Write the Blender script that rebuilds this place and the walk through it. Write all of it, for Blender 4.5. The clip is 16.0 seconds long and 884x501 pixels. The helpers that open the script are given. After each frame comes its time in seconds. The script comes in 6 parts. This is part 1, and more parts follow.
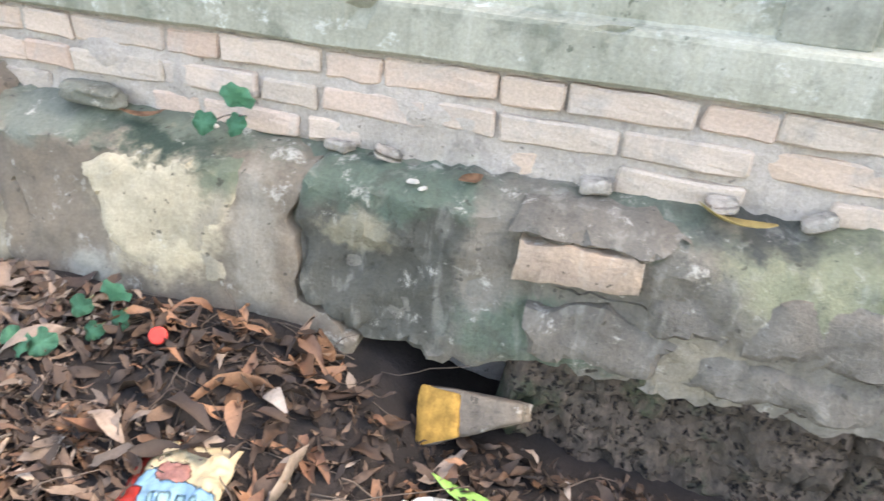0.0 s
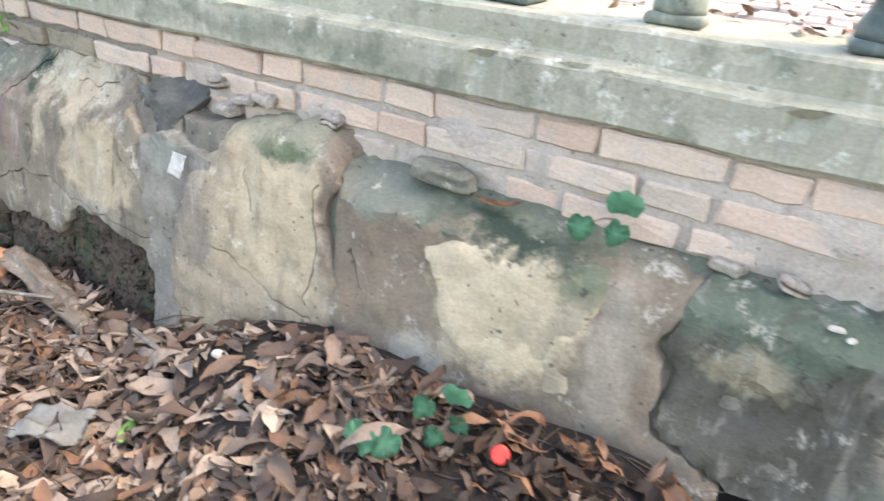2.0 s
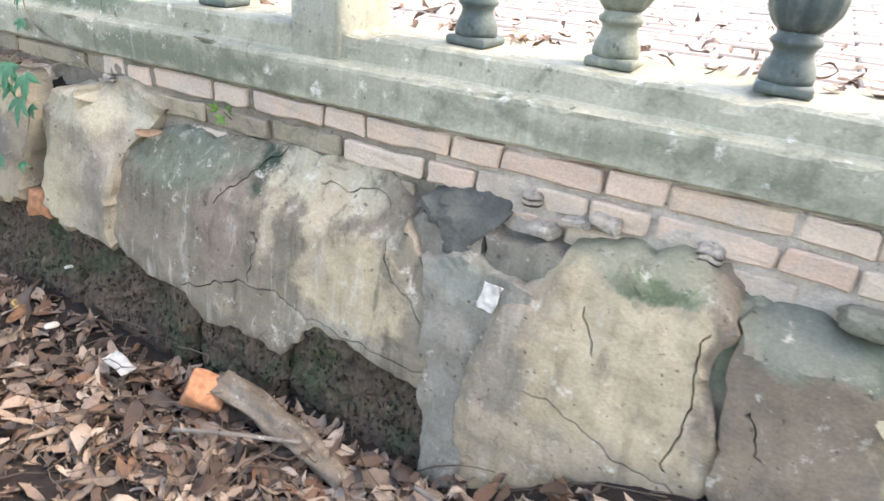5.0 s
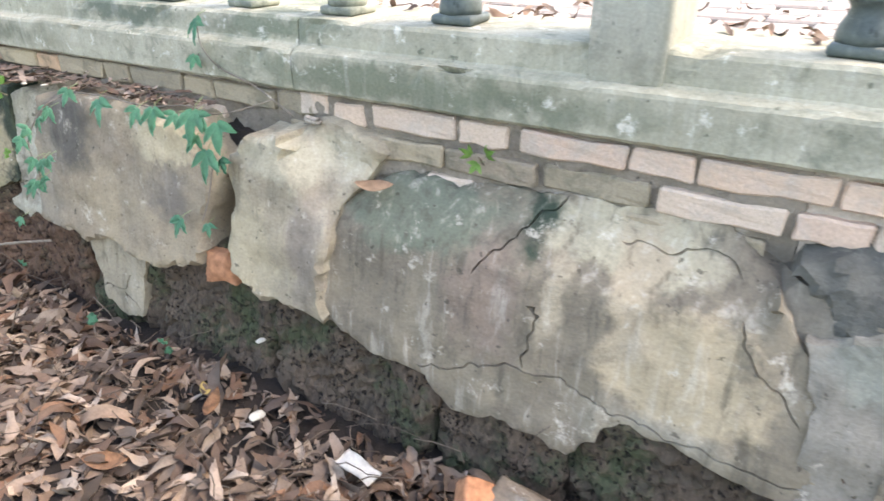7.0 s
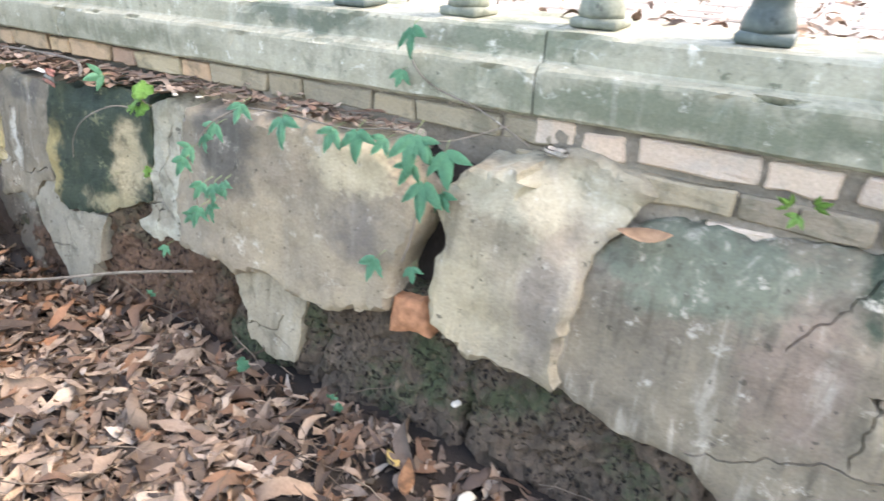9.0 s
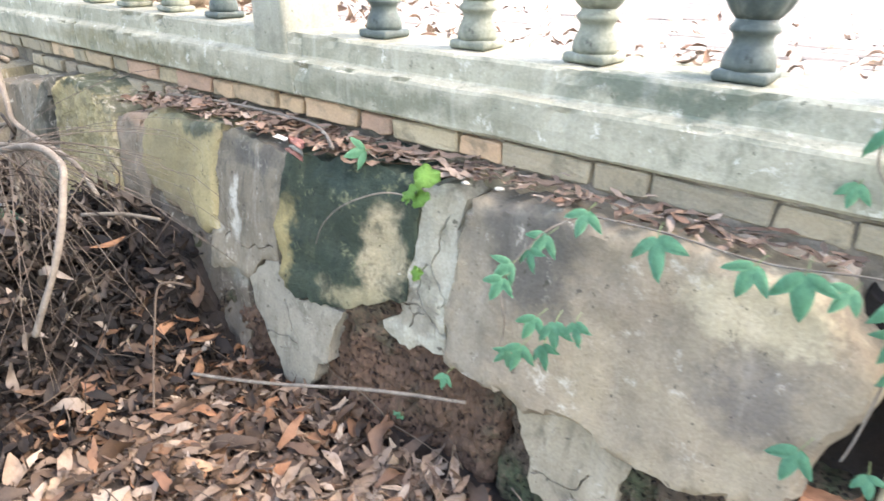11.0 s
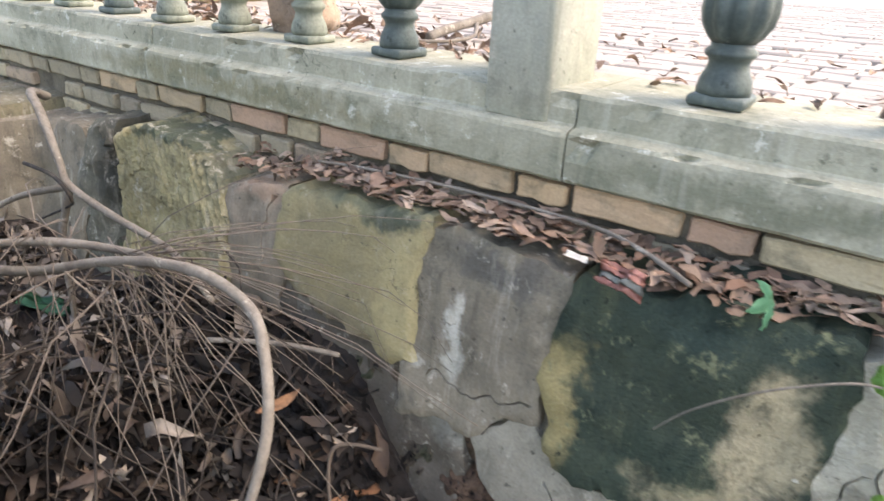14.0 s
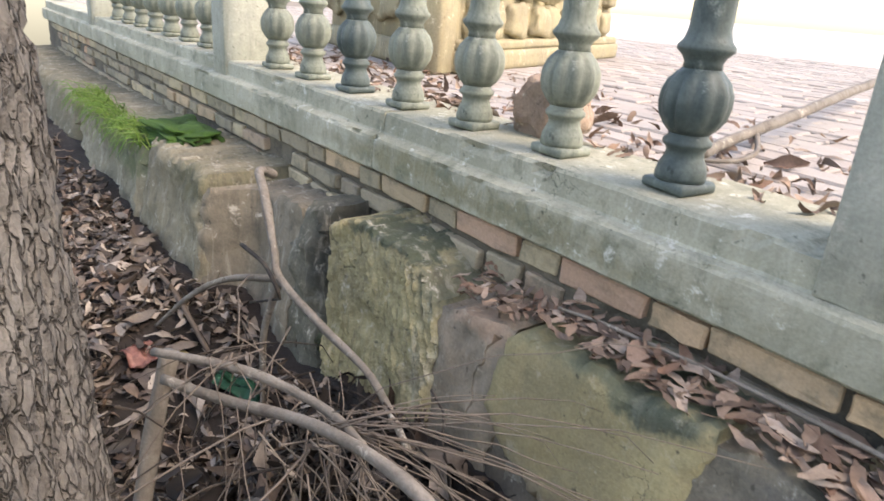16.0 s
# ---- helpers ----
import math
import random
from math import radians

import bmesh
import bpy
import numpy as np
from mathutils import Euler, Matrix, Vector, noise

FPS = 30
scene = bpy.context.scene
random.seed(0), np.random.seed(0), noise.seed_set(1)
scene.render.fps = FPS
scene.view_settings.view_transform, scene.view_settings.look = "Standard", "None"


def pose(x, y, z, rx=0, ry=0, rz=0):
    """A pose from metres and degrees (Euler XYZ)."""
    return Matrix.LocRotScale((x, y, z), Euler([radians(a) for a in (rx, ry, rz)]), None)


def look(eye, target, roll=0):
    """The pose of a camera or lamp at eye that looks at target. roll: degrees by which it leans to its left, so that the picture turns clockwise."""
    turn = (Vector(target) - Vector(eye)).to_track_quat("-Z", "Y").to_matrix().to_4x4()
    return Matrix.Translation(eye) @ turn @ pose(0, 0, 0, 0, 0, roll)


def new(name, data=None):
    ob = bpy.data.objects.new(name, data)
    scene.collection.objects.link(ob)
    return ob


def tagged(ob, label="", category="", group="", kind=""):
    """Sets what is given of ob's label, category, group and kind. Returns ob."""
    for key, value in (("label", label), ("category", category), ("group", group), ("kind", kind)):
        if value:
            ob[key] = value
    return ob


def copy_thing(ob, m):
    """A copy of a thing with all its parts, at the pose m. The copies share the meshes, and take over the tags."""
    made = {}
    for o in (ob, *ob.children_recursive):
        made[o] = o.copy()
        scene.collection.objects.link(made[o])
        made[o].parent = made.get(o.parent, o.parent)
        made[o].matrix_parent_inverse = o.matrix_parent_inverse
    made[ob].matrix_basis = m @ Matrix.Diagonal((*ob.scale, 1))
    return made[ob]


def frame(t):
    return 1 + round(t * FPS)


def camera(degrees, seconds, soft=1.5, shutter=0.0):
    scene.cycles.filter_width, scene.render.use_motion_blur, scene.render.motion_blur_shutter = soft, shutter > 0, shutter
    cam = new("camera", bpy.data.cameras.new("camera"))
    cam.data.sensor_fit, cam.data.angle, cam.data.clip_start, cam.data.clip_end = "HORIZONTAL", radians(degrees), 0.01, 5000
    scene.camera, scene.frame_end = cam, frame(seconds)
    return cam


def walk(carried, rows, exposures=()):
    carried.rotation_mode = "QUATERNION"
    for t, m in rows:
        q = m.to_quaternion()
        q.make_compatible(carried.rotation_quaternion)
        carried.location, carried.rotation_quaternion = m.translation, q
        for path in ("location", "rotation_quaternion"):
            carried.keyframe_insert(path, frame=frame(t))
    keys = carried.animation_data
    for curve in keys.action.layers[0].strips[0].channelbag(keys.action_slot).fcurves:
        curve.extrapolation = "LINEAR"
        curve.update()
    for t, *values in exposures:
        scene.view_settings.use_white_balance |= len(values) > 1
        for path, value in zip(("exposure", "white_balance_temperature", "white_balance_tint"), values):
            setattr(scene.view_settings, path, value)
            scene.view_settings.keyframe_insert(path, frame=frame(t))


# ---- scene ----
cam = camera(67.7, 16.0, shutter=0.4)
PATH = [
    (0.0, 2.4305, -1.1583, 1.0420, 60.62, -3.98, 16.19),
    (0.5, 2.3695, -1.1603, 1.0410, 60.18, -3.83, 20.04),
    (1.0, 2.3084, -1.1425, 1.0600, 60.61, -3.36, 22.68),
    (1.5, 2.1754, -1.1167, 1.0841, 60.97, -2.64, 29.05),
    (2.0, 1.9798, -1.1143, 1.0909, 61.74, -3.69, 31.30),
    (2.5, 1.8232, -1.1414, 1.1064, 60.55, -3.20, 33.07),
    (3.0, 1.7708, -1.2005, 1.1327, 60.89, -3.41, 36.25),
    (3.5, 1.6777, -1.2261, 1.1440, 61.88, -3.00, 36.78),
    (6.0, 0.7959, -1.2257, 1.1361, 64.74, -4.27, 25.91),
    (6.5, 0.6582, -1.2302, 1.1187, 64.25, -2.68, 28.80),
    (7.0, 0.4496, -1.1823, 1.1303, 63.02, 0.24, 30.91),
    (7.5, 0.3427, -1.1903, 1.1232, 64.32, -1.75, 32.44),
    (8.0, 0.2416, -1.1827, 1.1120, 63.62, -1.89, 30.94),
    (8.5, 0.0497, -1.1968, 1.0985, 64.16, -0.80, 29.92),
    (9.0, -0.1159, -1.2188, 1.0943, 63.97, -1.11, 32.66),
    (9.5, -0.3273, -1.1604, 1.0949, 64.19, -0.72, 34.58),
    (10.0, -0.5054, -1.1283, 1.1083, 63.83, -1.50, 38.90),
    (12.5, -1.3298, -1.2198, 1.1315, 67.81, -1.19, 41.26),
    (13.0, -1.4766, -1.1841, 1.1346, 67.65, -2.23, 41.78),
    (13.5, -1.6206, -1.1311, 1.1243, 66.35, -3.47, 39.12),
    (14.0, -1.8389, -1.1234, 1.1343, 66.24, -2.67, 36.56),
    (14.5, -1.9391, -1.1335, 1.1530, 67.31, -3.93, 38.38),
    (15.0, -2.0380, -1.0901, 1.1695, 67.59, -3.49, 43.09),
    (15.5, -2.1480, -0.9994, 1.2029, 67.52, -3.59, 49.53),
    (16.0, -2.1927, -0.9654, 1.2210, 69.15, -4.36, 53.46),
]
EXPOSURES = [(0.0, 2.92, 8000, 16), (1.0, 2.88, 8000, 16), (2.0, 2.74, 8000, 16), (3.5, 2.76, 8000, 16), (6.5, 2.60, 8000, 16), (7.0, 2.72, 8000, 16), (8.0, 2.79, 8000, 16), (10.0, 3.05, 8000, 16), (12.5, 2.72, 8000, 16), (13.0, 2.46, 8000, 16), (13.5, 2.68, 8000, 16), (14.0, 2.40, 8000, 16), (14.5, 2.20, 8000, 16), (15.0, 2.12, 8000, 16), (15.5, 2.38, 8000, 16), (16.0, 2.15, 8000, 16)]
walk(cam, [(t, pose(*row)) for t, *row in PATH], EXPOSURES)

# ---- world, sun, exposure ----
SUN_FROM = Vector((0.60, 0.28, 0.75)).normalized()
sun = new("sun", bpy.data.lights.new("sun", "SUN"))
sun.data.energy, sun.data.angle, sun.data.color = 0.8, radians(35), (1.0, 0.965, 0.91)
sun.matrix_world = look(SUN_FROM * 30, (0, 0, 0))
world = bpy.data.worlds.new("overcast_sky")
scene.world = world
world.use_nodes = True
sky = world.node_tree.nodes.new("ShaderNodeTexSky")
sky.sky_type, sky.sun_disc = "NISHITA", False
sky.sun_elevation, sky.sun_rotation = math.asin(SUN_FROM.z), math.atan2(SUN_FROM.x, SUN_FROM.y)
sky.air_density, sky.dust_density, sky.ozone_density = 1.0, 1.5, 0.6
world.node_tree.links.new(sky.outputs[0], world.node_tree.nodes["Background"].inputs[0])
world.node_tree.nodes["Background"].inputs[1].default_value = 0.15

# ---- materials ----


def nodes_of(name, rough=0.9, metal=0.0):
    m = bpy.data.materials.new(name)
    m.use_nodes = True
    t = m.node_tree
    b = t.nodes["Principled BSDF"]
    b.inputs["Roughness"].default_value, b.inputs["Metallic"].default_value = rough, metal
    b.inputs["Specular IOR Level"].default_value = 0.3
    return m, t, b


def add(t, node_type, **sets):
    n = t.nodes.new(node_type)
    for k, v in sets.items():
        if k == "op":
            n.operation = v
        elif k == "kind":
            n.data_type = v
        elif k == "interp":
            n.interpolation_type = v
    return n


def noise_of(t, vec, scale, detail=5.0, rough=0.6, distort=0.0):
    n = t.nodes.new("ShaderNodeTexNoise")
    n.inputs["Scale"].default_value, n.inputs["Detail"].default_value = scale, detail
    n.inputs["Roughness"].default_value, n.inputs["Distortion"].default_value = rough, distort
    t.links.new(vec, n.inputs["Vector"])
    return n.outputs["Fac"], n.outputs["Color"]


def ramp(t, fac, lo, hi, out_lo=0.0, out_hi=1.0):
    n = add(t, "ShaderNodeMapRange", interp="SMOOTHSTEP")
    for i, v in enumerate((lo, hi, out_lo, out_hi)):
        n.inputs[i + 1].default_value = v
    t.links.new(fac, n.inputs[0])
    return n.outputs[0]


def blend(t, fac, a, b, mode="MIX"):
    n = add(t, "ShaderNodeMix", kind="RGBA")
    n.blend_type = mode
    for sock, v in ((n.inputs[0], fac), (n.inputs[6], a), (n.inputs[7], b)):
        if isinstance(v, (tuple, list)):
            sock.default_value = (*v, 1.0)
        elif isinstance(v, (int, float)):
            sock.default_value = v
        else:
            t.links.new(v, sock)
    return n.outputs[2]


def mapped(t, vec, scale=(1, 1, 1), loc=(0, 0, 0)):
    n = t.nodes.new("ShaderNodeMapping")
    n.inputs["Scale"].default_value, n.inputs["Location"].default_value = scale, loc
    t.links.new(vec, n.inputs["Vector"])
    return n.outputs[0]


def bump_of(t, b, height, strength, dist=0.01):
    n = t.nodes.new("ShaderNodeBump")
    n.inputs["Strength"].default_value, n.inputs["Distance"].default_value = strength, dist
    t.links.new(height, n.inputs["Height"])
    t.links.new(n.outputs[0], b.inputs["Normal"])


def masonry(name, c1, c2, dirt=(0.07, 0.065, 0.05), dirt_amount=0.5, patches=(), streaks=0.35, big=5.0, bump=0.5, rough=0.92, pale=(0.50, 0.465, 0.39), lift=1.0, scuff=0.7):
    """Weathered plaster, stone or concrete: two tones, fine grain, run-off streaks, dirt, and stains (x, z, rx, rz, colour, edge)."""
    c1, c2 = [tuple(min(v * lift, 0.8) for v in c) for c in (c1, c2)]
    patches = [(*q[:4], tuple(min(v * lift, 0.8) for v in q[4]), q[5]) for q in patches]
    m, t, b = nodes_of(name, rough)
    co = t.nodes.new("ShaderNodeTexCoord").outputs["Object"]
    f_big, _ = noise_of(t, co, big, 6, 0.62, 0.3)
    f_mid, c_mid = noise_of(t, co, 22.0, 6, 0.65)
    f_fine, _ = noise_of(t, co, 140.0, 4, 0.7)
    col = blend(t, ramp(t, f_big, 0.35, 0.65), c1, c2)
    # stains with ragged edges
    warp = add(t, "ShaderNodeVectorMath", op="MULTIPLY_ADD")
    wn, wc = noise_of(t, co, 9.0, 5, 0.65)
    t.links.new(wc, warp.inputs[0])
    warp.inputs[1].default_value = (0.16, 0.16, 0.16)
    t.links.new(co, warp.inputs[2])
    for x, z, rx, rz, colour, edge in patches:
        v = mapped(t, warp.outputs[0], (1 / rx, 0, 1 / rz), (-(x + 0.08) / rx, 0, -(z + 0.08) / rz))
        ln = add(t, "ShaderNodeVectorMath", op="LENGTH")
        t.links.new(v, ln.inputs[0])
        rag = add(t, "ShaderNodeMath", op="MULTIPLY_ADD")
        t.links.new(f_mid, rag.inputs[0])
        rag.inputs[1].default_value = 1.1
        t.links.new(ln.outputs["Value"], rag.inputs[2])
        sub = add(t, "ShaderNodeMath", op="SUBTRACT")
        t.links.new(rag.outputs[0], sub.inputs[0])
        sub.inputs[1].default_value = 0.55
        col = blend(t, ramp(t, sub.outputs[0], 1.0 - edge, 1.0 + edge, 1.0, 0.0), col, colour)
    # run-off streaks
    f_st, _ = noise_of(t, mapped(t, co, (26, 26, 2.6)), 1.0, 4, 0.6, 0.4)
    col = blend(t, ramp(t, f_st, 0.52, 0.72, 0.0, streaks), col, dirt)
    col = blend(t, ramp(t, f_st, 0.46, 0.30, 0.0, streaks * 0.6), col, pale)
    # dirt in blotches, pale scuffs
    f_d, _ = noise_of(t, mapped(t, co, (1, 1, 1), (3.1, 1.7, 0.4)), 11.0, 7, 0.7, 0.5)
    col = blend(t, ramp(t, f_d, 0.50, 0.68, 0.0, dirt_amount), col, dirt)
    f_p, _ = noise_of(t, mapped(t, co, (1, 1, 1), (7.3, 0.2, 5.4)), 17.0, 8, 0.75, 0.2)
    col = blend(t, ramp(t, f_p, 0.57, 0.68, 0.0, scuff), col, pale)
    # hairline crazing and small dark chips
    vo = t.nodes.new("ShaderNodeTexVoronoi")
    vo.feature = "DISTANCE_TO_EDGE"
    vo.inputs["Scale"].default_value = 9.0
    t.links.new(warp.outputs[0], vo.inputs["Vector"])
    f_gate, _ = noise_of(t, co, 4.0, 3, 0.6)
    gate = ramp(t, f_gate, 0.58, 0.68, 0.0, 0.6)
    line = add(t, "ShaderNodeMath", op="MULTIPLY")
    t.links.new(ramp(t, vo.outputs["Distance"], 0.004, 0.016, 1.0, 0.0), line.inputs[0])
    t.links.new(gate, line.inputs[1])
    col = blend(t, line.outputs[0], col, tuple(v * 0.6 for v in dirt))
    f_chip, _ = noise_of(t, mapped(t, co, (1, 1, 1), (1.3, 9.2, 2.2)), 48.0, 3, 0.55)
    col = blend(t, ramp(t, f_chip, 0.66, 0.72, 0.0, 0.7), col, tuple(v * 0.7 for v in dirt))
    grain = ramp(t, f_fine, 0.25, 0.75, 0.86, 1.13)
    g = t.nodes.new("ShaderNodeCombineColor")
    for i in range(3):
        t.links.new(grain, g.inputs[i])
    col = blend(t, 1.0, col, g.outputs[0], "MULTIPLY")
    t.links.new(col, b.inputs["Base Color"])
    h = add(t, "ShaderNodeMath", op="MULTIPLY_ADD")
    t.links.new(f_mid, h.inputs[0])
    h.inputs[1].default_value = 1.6
    h2 = add(t, "ShaderNodeMath", op="MULTIPLY_ADD")
    t.links.new(line.outputs[0], h2.inputs[0])
    h2.inputs[1].default_value = -1.5
    fine_h = add(t, "ShaderNodeMath", op="MULTIPLY")
    t.links.new(f_fine, fine_h.inputs[0])
    fine_h.inputs[1].default_value = 0.55
    t.links.new(fine_h.outputs[0], h2.inputs[2])
    t.links.new(h2.outputs[0], h.inputs[2])
    bump_of(t, b, h.outputs[0], bump, 0.006)
    return m


def per_piece(name, colours, rough=0.85, island=False, scale=40.0, bump=0.3, spots=(0.1, 0.08, 0.06), spot_amount=0.5, spot_scale=14.0):
    """Pieces that differ from one to the next: a colour ramp on the piece's random number, with grain and blotches."""
    m, t, b = nodes_of(name, rough)
    co = t.nodes.new("ShaderNodeTexCoord").outputs["Object"]
    src = t.nodes.new("ShaderNodeNewGeometry").outputs["Random Per Island"] if island else t.nodes.new("ShaderNodeObjectInfo").outputs["Random"]
    r = t.nodes.new("ShaderNodeValToRGB")
    els = r.color_ramp.elements
    while len(els) < len(colours):
        els.new(0.5)
    for i, c in enumerate(colours):
        els[i].position = i / (len(colours) - 1)
        els[i].color = (*c, 1)
    t.links.new(src, r.inputs[0])
    off = add(t, "ShaderNodeVectorMath", op="MULTIPLY_ADD")
    comb = t.nodes.new("ShaderNodeCombineXYZ")
    t.links.new(src, comb.inputs[0])
    t.links.new(comb.outputs[0], off.inputs[0])
    off.inputs[1].default_value = (37.0, 11.0, 5.0)
    t.links.new(co, off.inputs[2])
    f1, _ = noise_of(t, off.outputs[0], spot_scale, 6, 0.68, 0.3)
    f2, _ = noise_of(t, off.outputs[0], scale * 4, 4, 0.7)
    col = blend(t, ramp(t, f1, 0.45, 0.68, 0.0, spot_amount), r.outputs[0], spots)
    g = t.nodes.new("ShaderNodeCombineColor")
    gr = ramp(t, f2, 0.25, 0.75, 0.86, 1.13)
    for i in range(3):
        t.links.new(gr, g.inputs[i])
    col = blend(t, 1.0, col, g.outputs[0], "MULTIPLY")
    t.links.new(col, b.inputs["Base Color"])
    f3, _ = noise_of(t, off.outputs[0], scale, 5, 0.7)
    bump_of(t, b, f3, bump, 0.006)
    return m


DARKGREY, BROWN = (0.11, 0.105, 0.095), (0.17, 0.135, 0.105)
MOSS, DEEPMOSS = (0.10, 0.135, 0.095), (0.028, 0.052, 0.036)

M_BRICK = per_piece("brick_clay", [(0.50, 0.365, 0.28), (0.57, 0.435, 0.34), (0.54, 0.405, 0.305), (0.57, 0.455, 0.36), (0.47, 0.375, 0.295)], 0.93, spots=(0.40, 0.355, 0.305), spot_amount=0.75, spot_scale=9.0, bump=0.8)
M_BRICK_OCHRE = per_piece("brick_ochre", [(0.47, 0.345, 0.215), (0.47, 0.29, 0.19), (0.46, 0.375, 0.245), (0.29, 0.255, 0.18), (0.44, 0.31, 0.20)], 0.93, spots=(0.13, 0.125, 0.09), spot_amount=0.65, bump=0.5)
M_BRICK_GREY = per_piece("brick_limed", [(0.48, 0.405, 0.325), (0.54, 0.435, 0.345), (0.43, 0.37, 0.30), (0.55, 0.43, 0.335)], 0.95, spots=(0.33, 0.295, 0.25), spot_amount=0.7, bump=0.9)
M_BRICK_DULL = per_piece("brick_dull", [(0.27, 0.235, 0.17), (0.34, 0.285, 0.20), (0.23, 0.205, 0.155), (0.36, 0.265, 0.19)], 0.95, spots=(0.12, 0.115, 0.085), spot_amount=0.65, bump=0.9)
M_BRICK_RED = per_piece("brick_red", [(0.42, 0.27, 0.19), (0.46, 0.31, 0.22), (0.38, 0.25, 0.18)], 0.93, spots=(0.20, 0.16, 0.12), spot_amount=0.6, bump=0.8)
M_MORTAR = masonry("old_mortar", (0.47, 0.41, 0.345), (0.38, 0.335, 0.285), dirt=(0.17, 0.15, 0.13), dirt_amount=0.5, streaks=0.15, bump=1.0)
M_CAP = masonry("mossy_cement_coping", (0.405, 0.39, 0.305), (0.28, 0.275, 0.208), dirt=(0.12, 0.135, 0.098), dirt_amount=0.6, big=2.4, streaks=0.25, bump=0.4, pale=(0.66, 0.65, 0.58), patches=[(-0.35, 0.80, 0.5, 0.035, (0.16, 0.175, 0.125), 0.6), (0.9, 0.80, 0.45, 0.025, (0.24, 0.245, 0.185), 0.6), (-1.3, 0.89, 0.22, 0.03, (0.13, 0.15, 0.115), 0.6), (-0.75, 0.89, 0.2, 0.03, (0.17, 0.19, 0.14), 0.5), (-2.0, 0.80, 0.3, 0.03, (0.20, 0.205, 0.15), 0.6), (-3.4, 0.80, 0.6, 0.03, (0.23, 0.215, 0.14), 0.6)])
M_PILLAR = masonry("pillar_cement", (0.40, 0.40, 0.335), (0.30, 0.31, 0.26), dirt=(0.15, 0.165, 0.13), dirt_amount=0.4, big=4.0, bump=0.3)


def plain(name, c, rough=0.5, vary=0.25, clear=0.0):
    m, t, b = nodes_of(name, rough)
    co = t.nodes.new("ShaderNodeTexCoord").outputs["Object"]
    f, _ = noise_of(t, co, 45.0, 5, 0.65)
    dark = tuple(v * (1 - vary) for v in c)
    t.links.new(blend(t, ramp(t, f, 0.3, 0.7), c, dark), b.inputs["Base Color"])
    b.inputs["Transmission Weight"].default_value = clear
    bump_of(t, b, f, 0.15, 0.003)
    return m


def fissured(name, plate1, plate2, gap, scale, width, bump, moss=None, pits=False, warped=(0.09, 0.09, 0.16)):
    """Plates between dark fissures (bark), or a mass full of pits (laterite)."""
    m, t, b = nodes_of(name, 0.93)
    co = t.nodes.new("ShaderNodeTexCoord").outputs["Object"]
    _, wc = noise_of(t, co, 11.0, 5, 0.65)
    warp = add(t, "ShaderNodeVectorMath", op="MULTIPLY_ADD")
    t.links.new(wc, warp.inputs[0])
    warp.inputs[1].default_value = warped
    t.links.new(co, warp.inputs[2])
    v = mapped(t, warp.outputs[0], scale)
    vo = t.nodes.new("ShaderNodeTexVoronoi")
    vo.feature = "F1" if pits else "DISTANCE_TO_EDGE"
    vo.inputs["Scale"].default_value = 1.0
    vo.inputs["Randomness"].default_value = 1.0
    t.links.new(v, vo.inputs["Vector"])
    f1, _ = noise_of(t, co, 7.0, 6, 0.65, 0.3)
    f2, _ = noise_of(t, mapped(t, co, (1, 1, 0.3)), 90.0, 5, 0.7)
    f3, _ = noise_of(t, co, 30.0, 6, 0.7)
    col = blend(t, ramp(t, f1, 0.35, 0.65), plate1, plate2)
    if moss:
        fm, _ = noise_of(t, mapped(t, co, (1, 1, 1), (4.2, 0, 1.1)), 5.0, 6, 0.7)
        col = blend(t, ramp(t, fm, 0.50, 0.64, 0.0, 0.8), col, moss)
    col = blend(t, ramp(t, f3, 0.52, 0.72, 0.0, 0.6), col, tuple(c * (1.9 if pits else 1.45) for c in plate2))
    gapmask = ramp(t, vo.outputs["Distance"], width * 0.25, width, 1.0, 0.0)
    if not pits:
        fg, _ = noise_of(t, co, 26.0, 4, 0.6)
        mul = add(t, "ShaderNodeMath", op="MULTIPLY")
        t.links.new(gapmask, mul.inputs[0])
        t.links.new(ramp(t, fg, 0.36, 0.58, 0.15, 1.0), mul.inputs[1])
        gapmask = mul.outputs[0]
    if pits:
        fg, _ = noise_of(t, co, 14.0, 3, 0.6)
        mul = add(t, "ShaderNodeMath", op="MULTIPLY")
        t.links.new(gapmask, mul.inputs[0])
        t.links.new(ramp(t, fg, 0.40, 0.52), mul.inputs[1])
        gapmask = mul.outputs[0]
    col = blend(t, gapmask, col, gap)
    gr = ramp(t, f2, 0.25, 0.75, 0.62, 1.35)
    g = t.nodes.new("ShaderNodeCombineColor")
    for k in range(3):
        t.links.new(gr, g.inputs[k])
    t.links.new(blend(t, 1.0, col, g.outputs[0], "MULTIPLY"), b.inputs["Base Color"])
    h = add(t, "ShaderNodeMath", op="MULTIPLY_ADD")
    t.links.new(gapmask, h.inputs[0])
    h.inputs[1].default_value = -1.4
    t.links.new(f3, h.inputs[2])
    bump_of(t, b, h.outputs[0], bump, 0.012)
    return m


